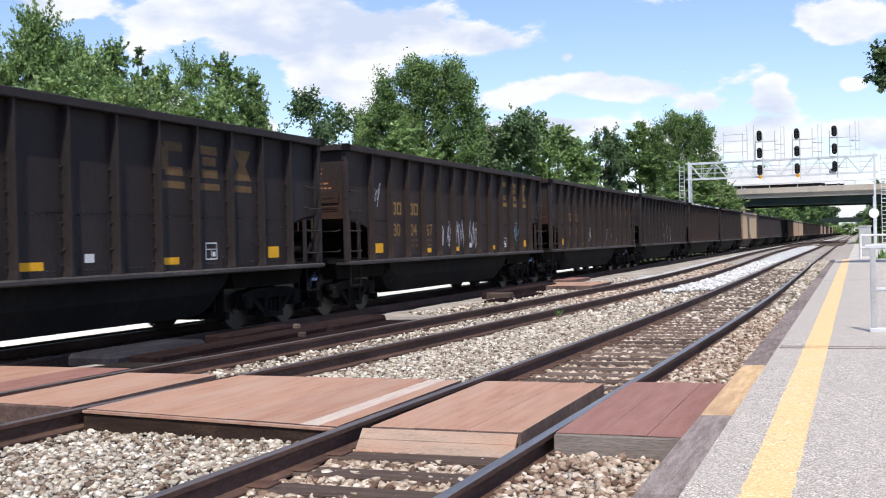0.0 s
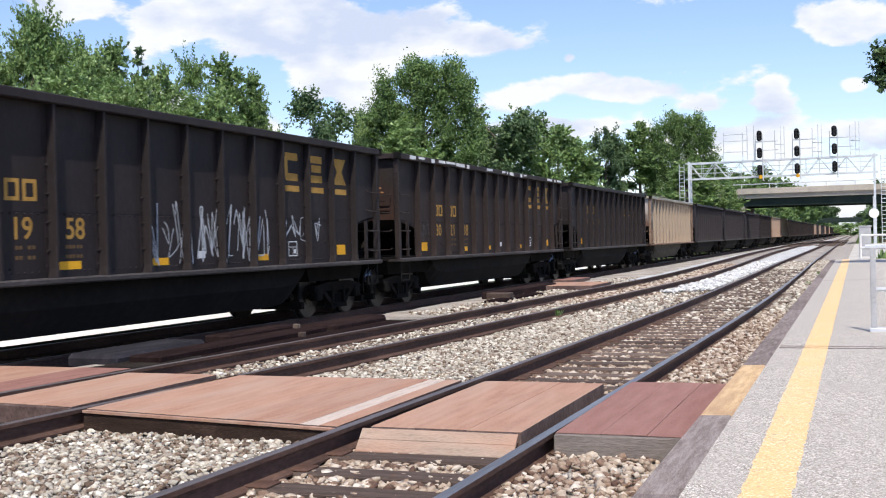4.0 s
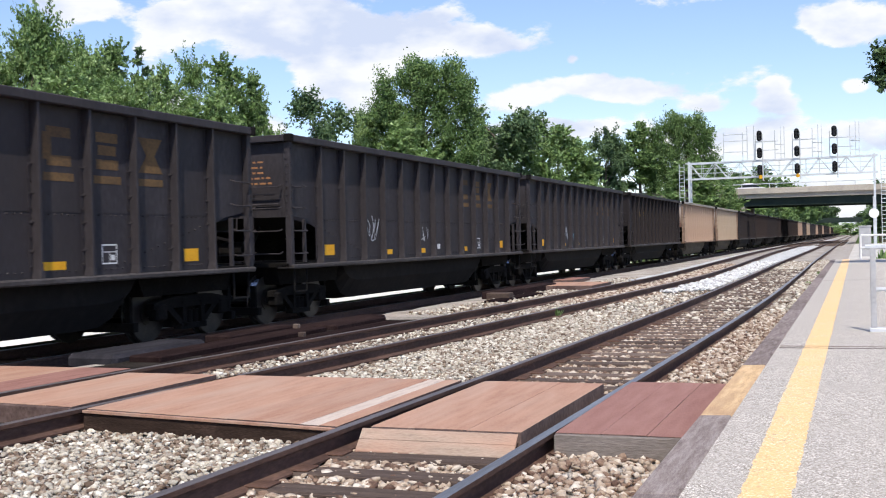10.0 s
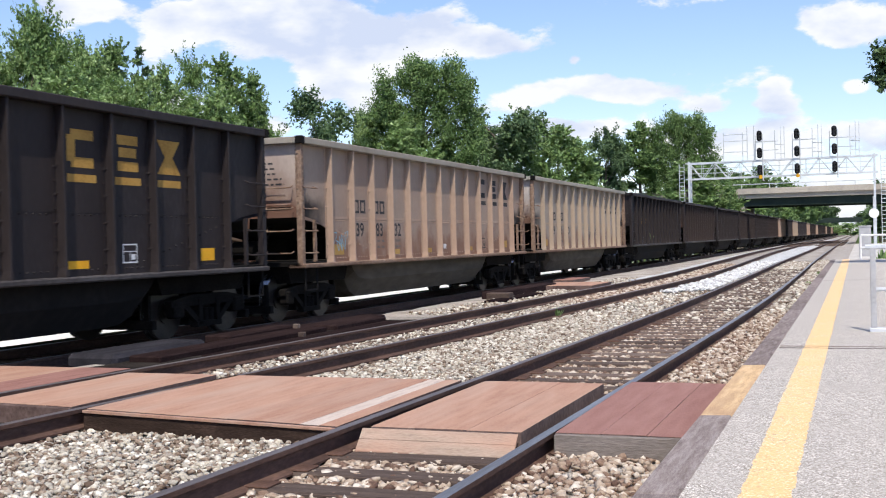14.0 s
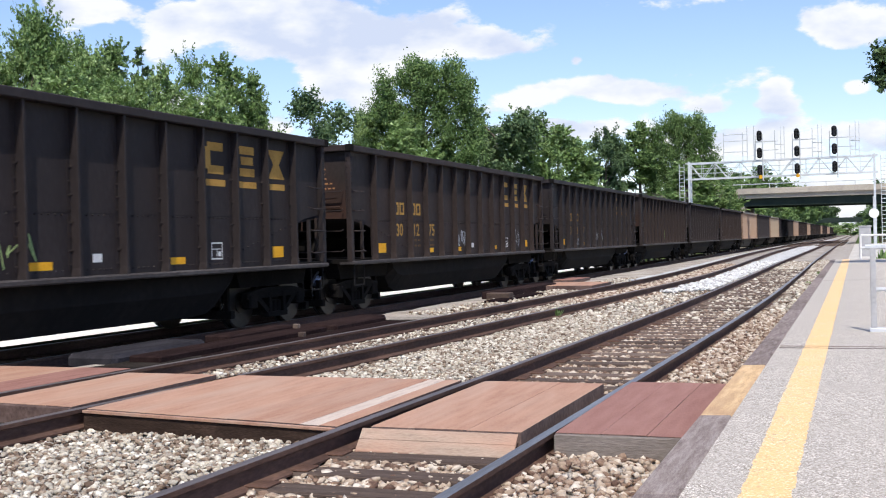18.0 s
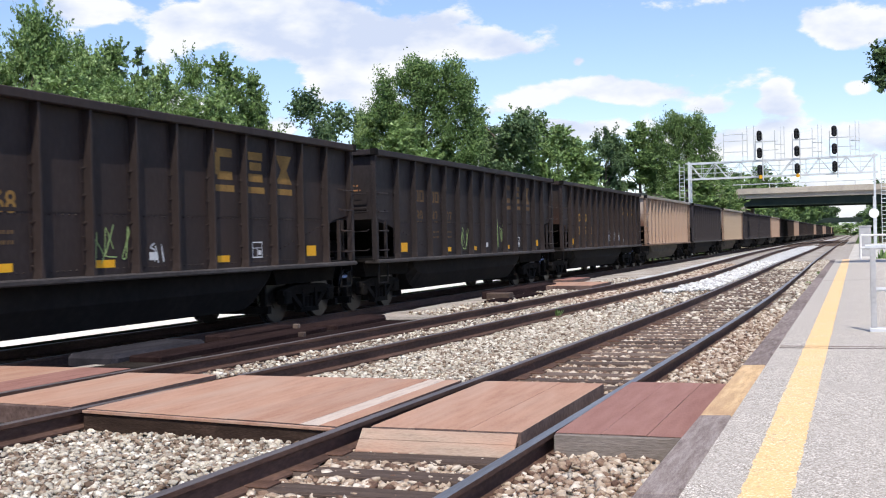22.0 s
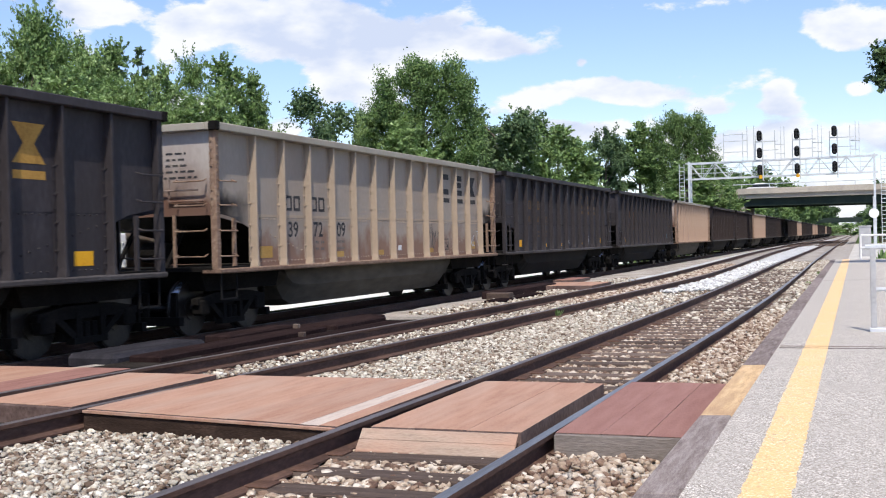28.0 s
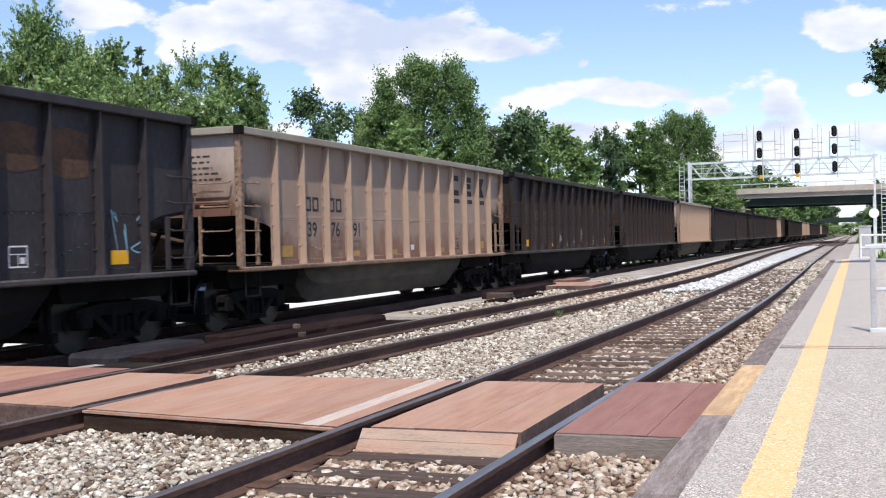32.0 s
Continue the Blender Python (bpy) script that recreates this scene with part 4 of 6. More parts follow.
def scribble(car, y, z, w, h, mat, seed, strokes=3):
    """Quick spray-can strokes, bent and pointed, that spell nothing."""
    rng = random.Random(seed)
    b = bmesh.new()
    for n in range(strokes):
        y0, wide = y + w * n / strokes, w / strokes * 1.25
        up = rng.random() < 0.5
        knots = []
        for i in range(rng.randint(4, 7)):
            up = not up if rng.random() < 0.8 else up
            knots.append(Vector((y0 + wide * rng.uniform(0.0, 1.0), z + h * (rng.uniform(0.6, 1.05) if up else rng.uniform(0.0, 0.4)))))
        bend = rng.uniform(0.15, 1.0)
        pts = []
        for i in range(len(knots) - 1):
            a, p, q, d = knots[max(0, i - 1)], knots[i], knots[i + 1], knots[min(len(knots) - 1, i + 2)]
            for f in range(6):
                t = f / 6
                m0, m1 = (q - a) * 0.5 * bend, (d - p) * 0.5 * bend
                pts.append(p * (2 * t**3 - 3 * t**2 + 1) + m0 * (t**3 - 2 * t**2 + t) + q * (3 * t**2 - 2 * t**3) + m1 * (t**3 - t**2))
        pts.append(knots[-1])
        wide = rng.uniform(0.007, 0.013)
        for k, (p, q) in enumerate(zip(pts, pts[1:])):
            d = q - p
            if d.length < 1e-4:
                continue
            nrm = Vector((-d.y, d.x)).normalized() * wide
            d2 = d.normalized() * 0.008
            f = b.faces.new([b.verts.new((SIDE + 0.002 + 0.0004 * n + 0.00002 * k, *v)) for v in (p - nrm - d2, q - nrm + d2, q + nrm + d2, p + nrm - d2)])
            if f.normal.x < 0:
                f.normal_flip()
    part("graffiti", b, mat, car, "loose spray-painted scrawl")


def dress(car, index, number, gold, logo=True, spray=(), up=0.0):
    """Lettering, reflectors and tags of one car."""
    pale = gold == "black_text"
    mat = M[gold]
    rng = random.Random(index * 7 + 3)
    if logo:
        emblem(car, mat, 8 if up else 9, 0.08 if up else 0.0)
    if number:
        for i in (1, 2):
            a, c = panel(i)
            m = (a + c) / 2
            z0, z1 = 2.12 + up, 2.40 + up
            part("mark", flat([r for o in (-0.29, 0.03) for r in (rect(m + o, m + o + 0.06, z0, z1), rect(m + o + 0.20, m + o + 0.26, z0, z1),
                             rect(m + o + 0.06, m + o + 0.20, z0, z0 + 0.05), rect(m + o + 0.06, m + o + 0.20, z1 - 0.05, z1))], SIDE), mat, car)
        for i in range(3):
            a, c = panel(1 + i)
            letters(car, number[2 * i:2 * i + 2], (a + c) / 2, 1.635 + up, 0.37, mat)
        for i in (2, 3):
            a, c = panel(i)
            m = (a + c) / 2
            part("small_text", flat([rect(m + o, m + o + w, z + up * 0.6, z + up * 0.6 + 0.05) for z in (1.37, 1.50) for o, w in (((-0.12, 0.05), (-0.05, 0.05), (0.10, 0.06), (0.18, 0.06)) if i == 2 else ((-0.2, 0.05), (-0.13, 0.05), (-0.06, 0.05), (0.02, 0.05), (0.09, 0.05)))], SIDE), M["faint_text"] if pale else M["gold_faded"], car)
    for i, w, h in ((0, 0.44, 0.21), (3, 0.46, 0.11), (5, 0.44, 0.11), (8, 0.44, 0.11), (11, 0.40, 0.2)):
        a, c = panel(i)
        m = (a + c) / 2 - (0.12 if h < 0.15 else 0.0)
        part("reflector", flat([rect(m - w / 2, m + w / 2, 1.26 if h > 0.15 else 1.22, (1.26 if h > 0.15 else 1.22) + h)], SIDE), M["reflector_worn" if pale else "reflector"], car, "yellow reflective plate")
    a, c = panel(9)
    m = (a + c) / 2
    part("data_plate", flat([rect(m - 0.17, m - 0.15, 1.27, 1.55), rect(m + 0.15, m + 0.17, 1.27, 1.55), rect(m - 0.15, m + 0.15, 1.27, 1.29), rect(m - 0.15, m + 0.15, 1.53, 1.55),
                            rect(m - 0.15, m + 0.15, 1.435, 1.447), rect(m - 0.006, m + 0.006, 1.29, 1.435), rect(m + 0.03, m + 0.12, 1.32, 1.40)], SIDE), M["black_text"] if pale else M["white_tag"], car)
    a, c = panel(6)
    part("tag", flat([rect((a + c) / 2 - 0.1, (a + c) / 2 + 0.1, 1.3, 1.42)], SIDE), M["white_tag"], car)
    b = bmesh.new()
    for i, w in enumerate((0.40, 0.38, 0.42, 0.70, 0.80)):
        z = 3.02 - i * 0.10
        q, o = -w / 2, 0.75
        while q < w / 2:
            g = min(rng.uniform(0.05, 0.15), w / 2 - q)
            b.faces.new([b.verts.new((x, 0.066, zz)) for x, zz in ((q + o, z), (q + g + o, z), (q + g + o, z + 0.034), (q + o, z + 0.034))])
            q += g + 0.04
    part("end_text", b, M["black_text"] if pale else M["orange_text"], car)
    for n, (i, y, z, w, h, colour) in enumerate(spray):
        a, c = panel(i)
        scribble(car, a + y, z, w, h, M[colour], index * 31 + n, max(3, int(w * 4.2)))


LETTERING = {
    -2: ("300871", "gold_faded", True, (), 0.33), -1: ("304118", "gold_faded", True, (), 0.33),
    0: ("300467", "gold_mid", True, ((0, 0.0, 2.2, 0.5, 0.6, "spray_white"), (4, 0.0, 1.25, 2.9, 0.75, "spray_white"), (10, 0.0, 1.4, 0.9, 0.6, "spray_blue"))),
    1: ("3009 5", "gold_mid", True, ((4, 0.1, 1.3, 0.9, 0.6, "spray_white"), (7, 0.0, 1.3, 1.6, 0.55, "spray_white"))),
    2: ("301958", "gold", True, ((5, 0.0, 1.2, 3.6, 0.95, "spray_white"), (9, 0.1, 1.5, 1.4, 0.5, "spray_white"))),
    3: ("302138", "gold", True, ((0, 0.1, 1.5, 0.7, 0.5, "spray_dark"),)),
    4: ("303518", "gold_mid", True, (), 0.33), 5: ("397809", "black_text", True, ((4, 0.0, 1.3, 4.2, 0.5, "spray_dark"),)),
    6: ("", "gold_faded", True, ((1, 0.2, 1.5, 0.8, 0.6, "spray_white"), (5, 0.1, 1.45, 0.75, 0.35, "spray_white")), 0.33),
    7: ("", "gold_faded", True, ((2, 0.1, 1.5, 0.7, 0.55, "spray_white"), (5, 0.1, 1.5, 0.7, 0.35, "spray_white")), 0.33),
    8: ("", "gold_faded", True, ((3, 0.0, 1.4, 0.8, 0.5, "spray_white"), (4, 0.2, 1.4, 0.5, 0.4, "spray_blue")), 0.33),
    9: ("304702", "gold", True, (), 0.33), 10: ("398332", "black_text", True, ((0, 0.0, 1.3, 0.8, 0.4, "spray_blue"),)),
    11: ("398110", "black_text", True, ((6, 0.0, 1.4, 2.0, 0.5, "spray_dark"),)),
    12: ("301625", "gold", True, ((3, 0.0, 1.25, 2.2, 0.5, "spray_green"), (1, 0.1, 1.2, 1.4, 0.35, "spray_white"))),
    13: ("301275", "gold", True, ((5, 0.2, 1.35, 0.6, 0.4, "spray_white"), (10, 0.1, 1.3, 0.7, 0.5, "spray_white"))),
    14: ("302317", "gold_mid", True, ((5, 0.0, 1.35, 1.7, 0.4, "spray_white"), (2, 0.1, 1.2, 0.5, 0.4, "spray_white"))),
    15: ("300968", "gold_mid", True, ((5, 0.0, 1.25, 0.8, 0.6, "spray_green"), (6, 0.3, 1.25, 0.4, 0.3, "spray_white")), 0.33),
    16: ("304227", "gold_faded", True, ((4, 0.1, 1.2, 0.7, 0.6, "spray_green"), (7, 0.3, 1.2, 0.6, 0.9, "spray_green")), 0.33),
    17: ("302582", "gold", True, ((6, 0.0, 1.25, 3.6, 0.5, "spray_white"),)),
    18: ("398333", "black_text", True, ((1, 0.0, 1.22, 1.7, 0.35, "spray_dark"),)), 19: ("", "gold", True, ((9, 0.0, 1.4, 0.7, 0.4, "spray_white"),), 0.33),
    20: ("397209", "black_text", True, ((8, 0.1, 1.3, 0.9, 0.6, "spray_dark"), (11, 0.0, 1.25, 0.9, 0.5, "spray_white"))),
    21: ("303450", "gold_faded", True, (), 0.33), 22: ("", "gold_faded", False, ((11, 0.2, 1.4, 0.7, 0.6, "spray_blue"),), 0.33),
    23: ("397691", "black_text", True, ()), 24: ("303172", "gold_faded", True, ((4, 0.2, 1.3, 0.5, 0.4, "spray_white"), (7, 0.2, 1.3, 0.5, 0.6, "spray_white"))),
}
rng = random.Random(21)
b = bmesh.new()
y = 0.2
while y < BODY - 0.2:
    g = rng.uniform(0.1, 0.7)
    if rng.random() < 0.6:
        z = TOP - rng.uniform(0.07, 0.12)
        f = b.faces.new([b.verts.new((RIM_X + 0.003, q, zz)) for q, zz in ((y, z), (y + g, z + rng.uniform(-0.02, 0.02)), (y + g, TOP - 0.018), (y, TOP - 0.018))])
        if f.normal.x < 0:
            f.normal_flip()
    y += g + rng.uniform(0.03, 0.3)
part("chipped_paint", b, M["white_tag"], CARS[3 - FIRST], "chipped white paint along the rim")
for i, z0, z1 in ((1, 2.35, 2.72), (1, 1.85, 2.12), (2, 1.80, 2.70), (3, 1.78, 2.1), (8, 2.45, 3.12), (9, 2.50, 3.12), (10, 2.45, 3.12)):
    a, c = panel(i)
    edge = [(a + 0.03, z0 + 0.05), ((a + c) / 2, z0 - 0.03), (c - 0.02, z0 + 0.04), (c - 0.06, (z0 + z1) / 2), (c, z1 - 0.05), ((a + c) / 2, z1), (a + 0.06, z1 - 0.03)]
    part("rust_patch", flat([edge], SIDE), M["rust_patch"], CARS[22 - FIRST], "rusty patch where the lettering was")
for n, car in enumerate(CARS):
    k = n + FIRST
    if k in LETTERING:
        dress(car, k, *LETTERING[k])
    elif k % 2 or k > 30:
        dress(car, k, "", "black_text" if ORDER[n] in "wo" else "gold_faded")
    else:
        dress(car, k, "%d" % (300000 + (k * 3571) % 4900), "black_text" if ORDER[n] in "wo" else "gold_faded")


# ---- timbers and steel lying between the middle and the far track ----
def beam(name, x, y0, y1, wide, tall, z, mat, label, bevel=0.02, turn=0.0):
    ob = link(name, box(-wide / 2, wide / 2, 0, y1 - y0, 0, tall, bevel=bevel), mat)
    ob.matrix_basis = pose(x, y0, z, 0, 0, turn)
    return tagged(ob, label, "timber")


beam("timber_stack", -9.62, 11.6, 15.2, 1.0, 0.14, -0.40, M["dark_scrap"], "dark stained timbers lying on the ballast")
beam("plank", -9.55, 11.95, 14.15, 0.80, 0.22, -0.26, M["grey_plank"], "thick weathered grey plank lying on dark timbers", 0.06)
beam("long_timber", -9.50, 14.95, 17.2, 0.46, 0.34, -0.40, M["dark_scrap"], "dark red-brown timber on the ballast beside the train")
beam("long_timber", -8.80, 12.1, 16.9, 0.50, 0.33, -0.40, M["dark_scrap"], "long dark red-brown timber on the ballast")
beam("long_timber", -8.22, 12.9, 19.2, 0.52, 0.26, -0.40, M["dark_scrap"], "long dark red-brown timber on the ballast")
beam("long_timber", -8.72, 17.2, 19.3, 0.44, 0.33, -0.40, M["dark_scrap"], "short dark red-brown timber on the ballast")
beam("long_timber", -9.35, 17.4, 20.6, 0.50, 0.28, -0.40, M["dark_scrap"], "dark red-brown timber on the ballast beside the train")
for x, y, z in ((-8.95, 16.5, -0.08), (-8.42, 15.7, -0.145)):
    beam("timber_cleat", x, y, y + 0.10, 0.10, 0.08, z, M["tie"], "short weathered block on a long timber", 0.01)
beam("timber_block", -8.85, 26.8, 32.2, 0.55, 0.42, -0.40, M["dark_scrap"], "dark timber block lying beside the track")
beam("timber_block", -8.25, 25.0, 28.8, 0.42, 0.26, -0.36, M["dark_scrap"], "short dark timber lying beside the track")
beam("timber_block", -8.5, 26.2, 26.6, 0.6, 0.40, -0.38, M["tie"], "dark timber stub standing beside the track")

# ---- the other side: platform, shelter, station sign ----
sheet("parking_lot", [-25, -20, -16, -14.4], steps(-20, 75, 19), lambda x, y: -0.36, M["concrete"], "pale concrete paving beyond the train")
sign = tagged(new("station_sign"), "blue station name sign with white letters on two posts", "sign")
part("panel", box(-0.02, 0.02, 17.38, 18.60, 1.10, 1.46, bevel=0.005), material("sign_blue", [(0.03, 0.025, 0.16), (0.045, 0.035, 0.22), (0.055, 0.045, 0.25)], 0.5), sign)
for y in (17.55, 18.43):
    part("post", box(-0.09, -0.03, y - 0.03, y + 0.03, -0.36, 1.48), M["galvanised"], sign)
name_ob = letters(sign, "ST. DENIS", 17.99, 1.26, 0.185, M["white_paint"], "lettering")
name_ob.matrix_basis.translation.x = 0.024
part("small_text", flat([rect(17.5, 18.48, 1.145, 1.175)], 0.024), M["white_paint"], sign)
sign.location.x = -15.35
shelter = tagged(new("waiting_shelter"), "low pale shelter with a white roof on the far platform", "shelter")
part("back_wall", box(-18.2, -18.0, 19.0, 25.0, -0.36, 1.5), M["concrete"], shelter)
part("roof", box(-18.5, -16.4, 18.6, 25.2, 1.5, 1.72, bevel=0.03), M["white_paint"], shelter)
for y in (18.9, 22, 24.9):
    part("post", box(-16.6, -16.5, y - 0.05, y + 0.05, -0.36, 1.5), M["galvanised"], shelter)

# ---- signal bridge ----
GY = 104.0
GX0, GX1 = -14.7, 1.25
gantry = tagged(new("signal_bridge"), "galvanised steel signal bridge spanning the tracks", "signal bridge")
GZ0, GZ1 = 6.55, 8.0


def bar(name, a, c, r, parent, mat="galvanised", sides=6):
    return part(name, rod(a, c, r, None, sides), M[mat], parent)


for dy in (-0.6, 0.6):
    for z in (GZ0, GZ1):
        part("chord", box(GX0 - 0.3, GX1 + 0.3, GY + dy - 0.055, GY + dy + 0.055, z - 0.06, z + 0.06), M["galvanised"], gantry)
    n = 14
    for i in range(n):
        x, x2 = GX0 + (GX1 - GX0) * i / n, GX0 + (GX1 - GX0) * (i + 1) / n
        za, zb = (GZ0, GZ1) if i % 2 else (GZ1, GZ0)
        bar("lattice", (x, GY + dy, za), (x2, GY + dy, zb), 0.03, gantry)
        bar("lattice", (x, GY + dy, GZ0), (x, GY + dy, GZ1), 0.022, gantry)
for i in range(15):
    x = GX0 + (GX1 - GX0) * i / 14
    bar("cross_bar", (x, GY - 0.6, GZ0), (x, GY + 0.6, GZ0), 0.022, gantry)
for z in (GZ0 + 0.55, GZ0 + 1.0):
    bar("hand_rail", (GX0, GY + 0.65, z), (GX1, GY + 0.65, z), 0.03, gantry)
for x in (GX0, GX1):
    for dy in (-0.6, 0.6):
        part("mast", box(x - 0.085, x + 0.085, GY + dy - 0.085, GY + dy + 0.085, -0.5, GZ1 + 0.15), M["galvanised"], gantry)
    lx = x - 0.75 if x < 0 else x + 0.75
    for s in (-0.22, 0.22):
        bar("ladder_stile", (lx + s, GY, -0.4), (lx + s, GY, GZ1), 0.035, gantry)
    for z in steps(0.0, GZ1 - 0.3, 22):
        bar("ladder_rung", (lx - 0.22, GY, z), (lx + 0.22, GY, z), 0.03, gantry)


def signal(x, z0, dz, small):
    """Three signal heads one over another on a mast with a cage of thin rails behind."""
    s = tagged(new("signal_mast"), "railway signal with three black round-ended heads", "signal", "signals on the bridge")
    for i in range(3):
        z = z0 + dz * i
        b = bmesh.new()
        rod((0, -0.09, 0.26), (0, 0.0, 0.26), 0.22, b, 20)
        rod((0, -0.09, -0.26), (0, 0.0, -0.26), 0.22, b, 20)
        box(-0.22, 0.22, -0.09, 0.0, -0.26, 0.26, b)
        box(-0.15, 0.15, 0.0, 0.25, -0.4, 0.4, b)
        head = part("signal_head", b, M["black_metal"], s)
        head.matrix_basis = pose(x, GY - 1.0, z)
        for zz in (0.24, 0.0, -0.24):
            b = bmesh.new()
            rod((0, -0.42, zz + 0.03), (0, -0.1, zz), 0.09, b, 12)
            h = part("visor", b, M["black_metal"], head)
    zt = z0 + 2 * dz
    rod_parts = [((x + 0.25, GY - 0.7, GZ0 - 0.4), (x + 0.25, GY - 0.7, zt + 0.2), 0.06)]
    for a, c, r in rod_parts:
        bar("mast", a, c, r, s)
    for dx in (-0.4, 1.3):
        bar("cage_rail", (x + dx, GY - 0.4, GZ1), (x + dx, GY - 0.4, zt + 0.1 + (0.4 if dx > 0 else 0)), 0.04, s)
    for dx in (1.75, 2.05):
        bar("ladder_stile", (x + dx, GY + 0.5, GZ1), (x + dx, GY + 0.5, zt + 0.9), 0.03, s)
    for z in (GZ1 + 0.9, GZ1 + 1.7, zt - 0.5):
        bar("cage_bar", (x - 0.4, GY - 0.4, z), (x + 1.6, GY - 0.4, z), 0.035, s)
        bar("cage_bar", (x + 1.3, GY - 0.4, z - 0.3), (x + 2.1, GY + 0.5, z - 0.3), 0.03, s)
    if small:
        b = bmesh.new()
        rod((x + 0.05, GY - 1.15, z0 - 0.62), (x + 0.05, GY - 1.05, z0 - 0.62), 0.17, b, 14)
        part("number_plate_disc", b, M["reflector"], s, "small round yellow plate")
    return s


signal(-8.35, 7.09, 1.54, True)
signal(-5.15, 7.08, 1.55, True)
signal(-2.0, 7.12, 1.56, False)
frame_only = tagged(new("signal_cage"), "empty galvanised cage and ladder on the signal bridge", "signal cage")
for dx in (0, 1.7, 2.1, 2.7):
    bar("cage_rail", (-11.6 + dx, GY, GZ1), (-11.6 + dx, GY, GZ1 + 2.7 + 0.5 * (dx > 2)), 0.04, frame_only)
for z in (0.9, 1.9, 2.5):
    bar("cage_bar", (-11.6, GY, GZ1 + z), (-9.5, GY, GZ1 + z), 0.035, frame_only)

# ---- road bridge ----
BY = 150.0
bridge = tagged(new("road_bridge"), "concrete road bridge on dark green girders over the tracks", "bridge")
part("deck", box(-90, 90, BY, BY + 14, 6.05, 6.75), M["bridge_concrete"], bridge)
part("parapet", box(-90, 90, BY - 0.3, BY, 6.62, 7.35), M["bridge_concrete"], bridge)
part("parapet", box(-90, 90, BY + 14, BY + 14.3, 5.75, 7.35), M["bridge_concrete"], bridge)
for y in (0.6, 3.8, 7.0, 10.2, 13.4):
    b = bmesh.new()
    box(-90, 90, BY + y - 0.03, BY + y + 0.03, 5.13, 6.0, b)
    box(-90, 90, BY + y - 0.25, BY + y + 0.25, 5.05, 5.13, b)
    box(-90, 90, BY + y - 0.25, BY + y + 0.25, 6.0, 6.05, b)
    part("girder", b, M["beam_green"], bridge)
part("abutment", box(-19.5, -14.2, BY - 0.3, BY + 14.3, -0.5, 5.05), M["bridge_concrete"], bridge)
part("abutment", box(9.0, 12.0, BY - 0.3, BY + 14.3, -0.5, 5.05), M["bridge_concrete"], bridge)
for i in range(40):
    x = -60 + i * 3.5
    bar("rail_post", (x, BY - 0.15, 7.35), (x, BY - 0.15, 7.95), 0.05, bridge)
bar("hand_rail", (-60, BY - 0.15, 7.9), (78, BY - 0.15, 7.9), 0.05, bridge)
far_bridge = tagged(new("far_bridge"), "dark bridge over the tracks far away", "bridge")
part("girder", box(-40, 40, 420, 424, 4.9, 6.6), M["beam_green"], far_bridge)
part("pier", box(-26, -24, 420, 424, -0.5, 4.9), M["bridge_concrete"], far_bridge)
part("pier", box(6, 8, 420, 424, -0.5, 4.9), M["bridge_concrete"], far_bridge)

# ---- railings and things on the platform ----
rail_near = tagged(new("platform_railing"), "galvanised pipe railing on the platform", "railing")
b = box(0.10, 0.165, 14.42, 14.49, PZ, 1.13, bevel=0.006)
part("post", b, M["cabinet_grey"], rail_near)
part("base_plate", box(0.08, 0.36, 14.38, 14.54, PZ, PZ + 0.05, bevel=0.005), M["galvanised"], rail_near)
part("post", box(2.4, 2.465, 14.42, 14.49, PZ, 1.13, bevel=0.006), M["galvanised"], rail_near)
bar("top_rail", (0.05, 14.455, 1.14), (2.6, 14.455, 1.14), 0.03, rail_near)
bar("middle_rail", (0.13, 14.455, 0.62), (2.5, 14.455, 0.62), 0.024, rail_near)
rail_far = tagged(new("platform_railing"), "white pipe railing at the end of the platform", "railing")
for x in (0.0, 1.6, 3.2):
    bar("post", (x, 52.5, PZ), (x, 52.5, 1.2), 0.04, rail_far, "white_paint")
for z in (0.62, 1.17):
    bar("rail", (0.0, 52.5, z), (4.8, 52.5, z), 0.045, rail_far, "white_paint")
disc = tagged(new("round_target_sign"), "white round target sign on a thin pole", "sign")
b = bmesh.new()
rod((0.72, 66, 2.35), (0.72, 66.03, 2.35), 0.27, b, 24)
part("disc", b, M["white_paint"], disc)
bar("pole", (0.72, 66.06, -0.4), (0.72, 66.06, 3.3), 0.05, disc)
cab = tagged(new("relay_cabinet"), "small grey relay cabinet beyond the platform", "cabinet")
part("body", box(-0.1, 0.6, 72, 72.8, -0.4, 1.62, bevel=0.02), M["cabinet_grey"], cab)
part("lid", box(-0.14, 0.64, 71.96, 72.84, 1.62, 1.7, bevel=0.01), M["cabinet_grey"], cab)


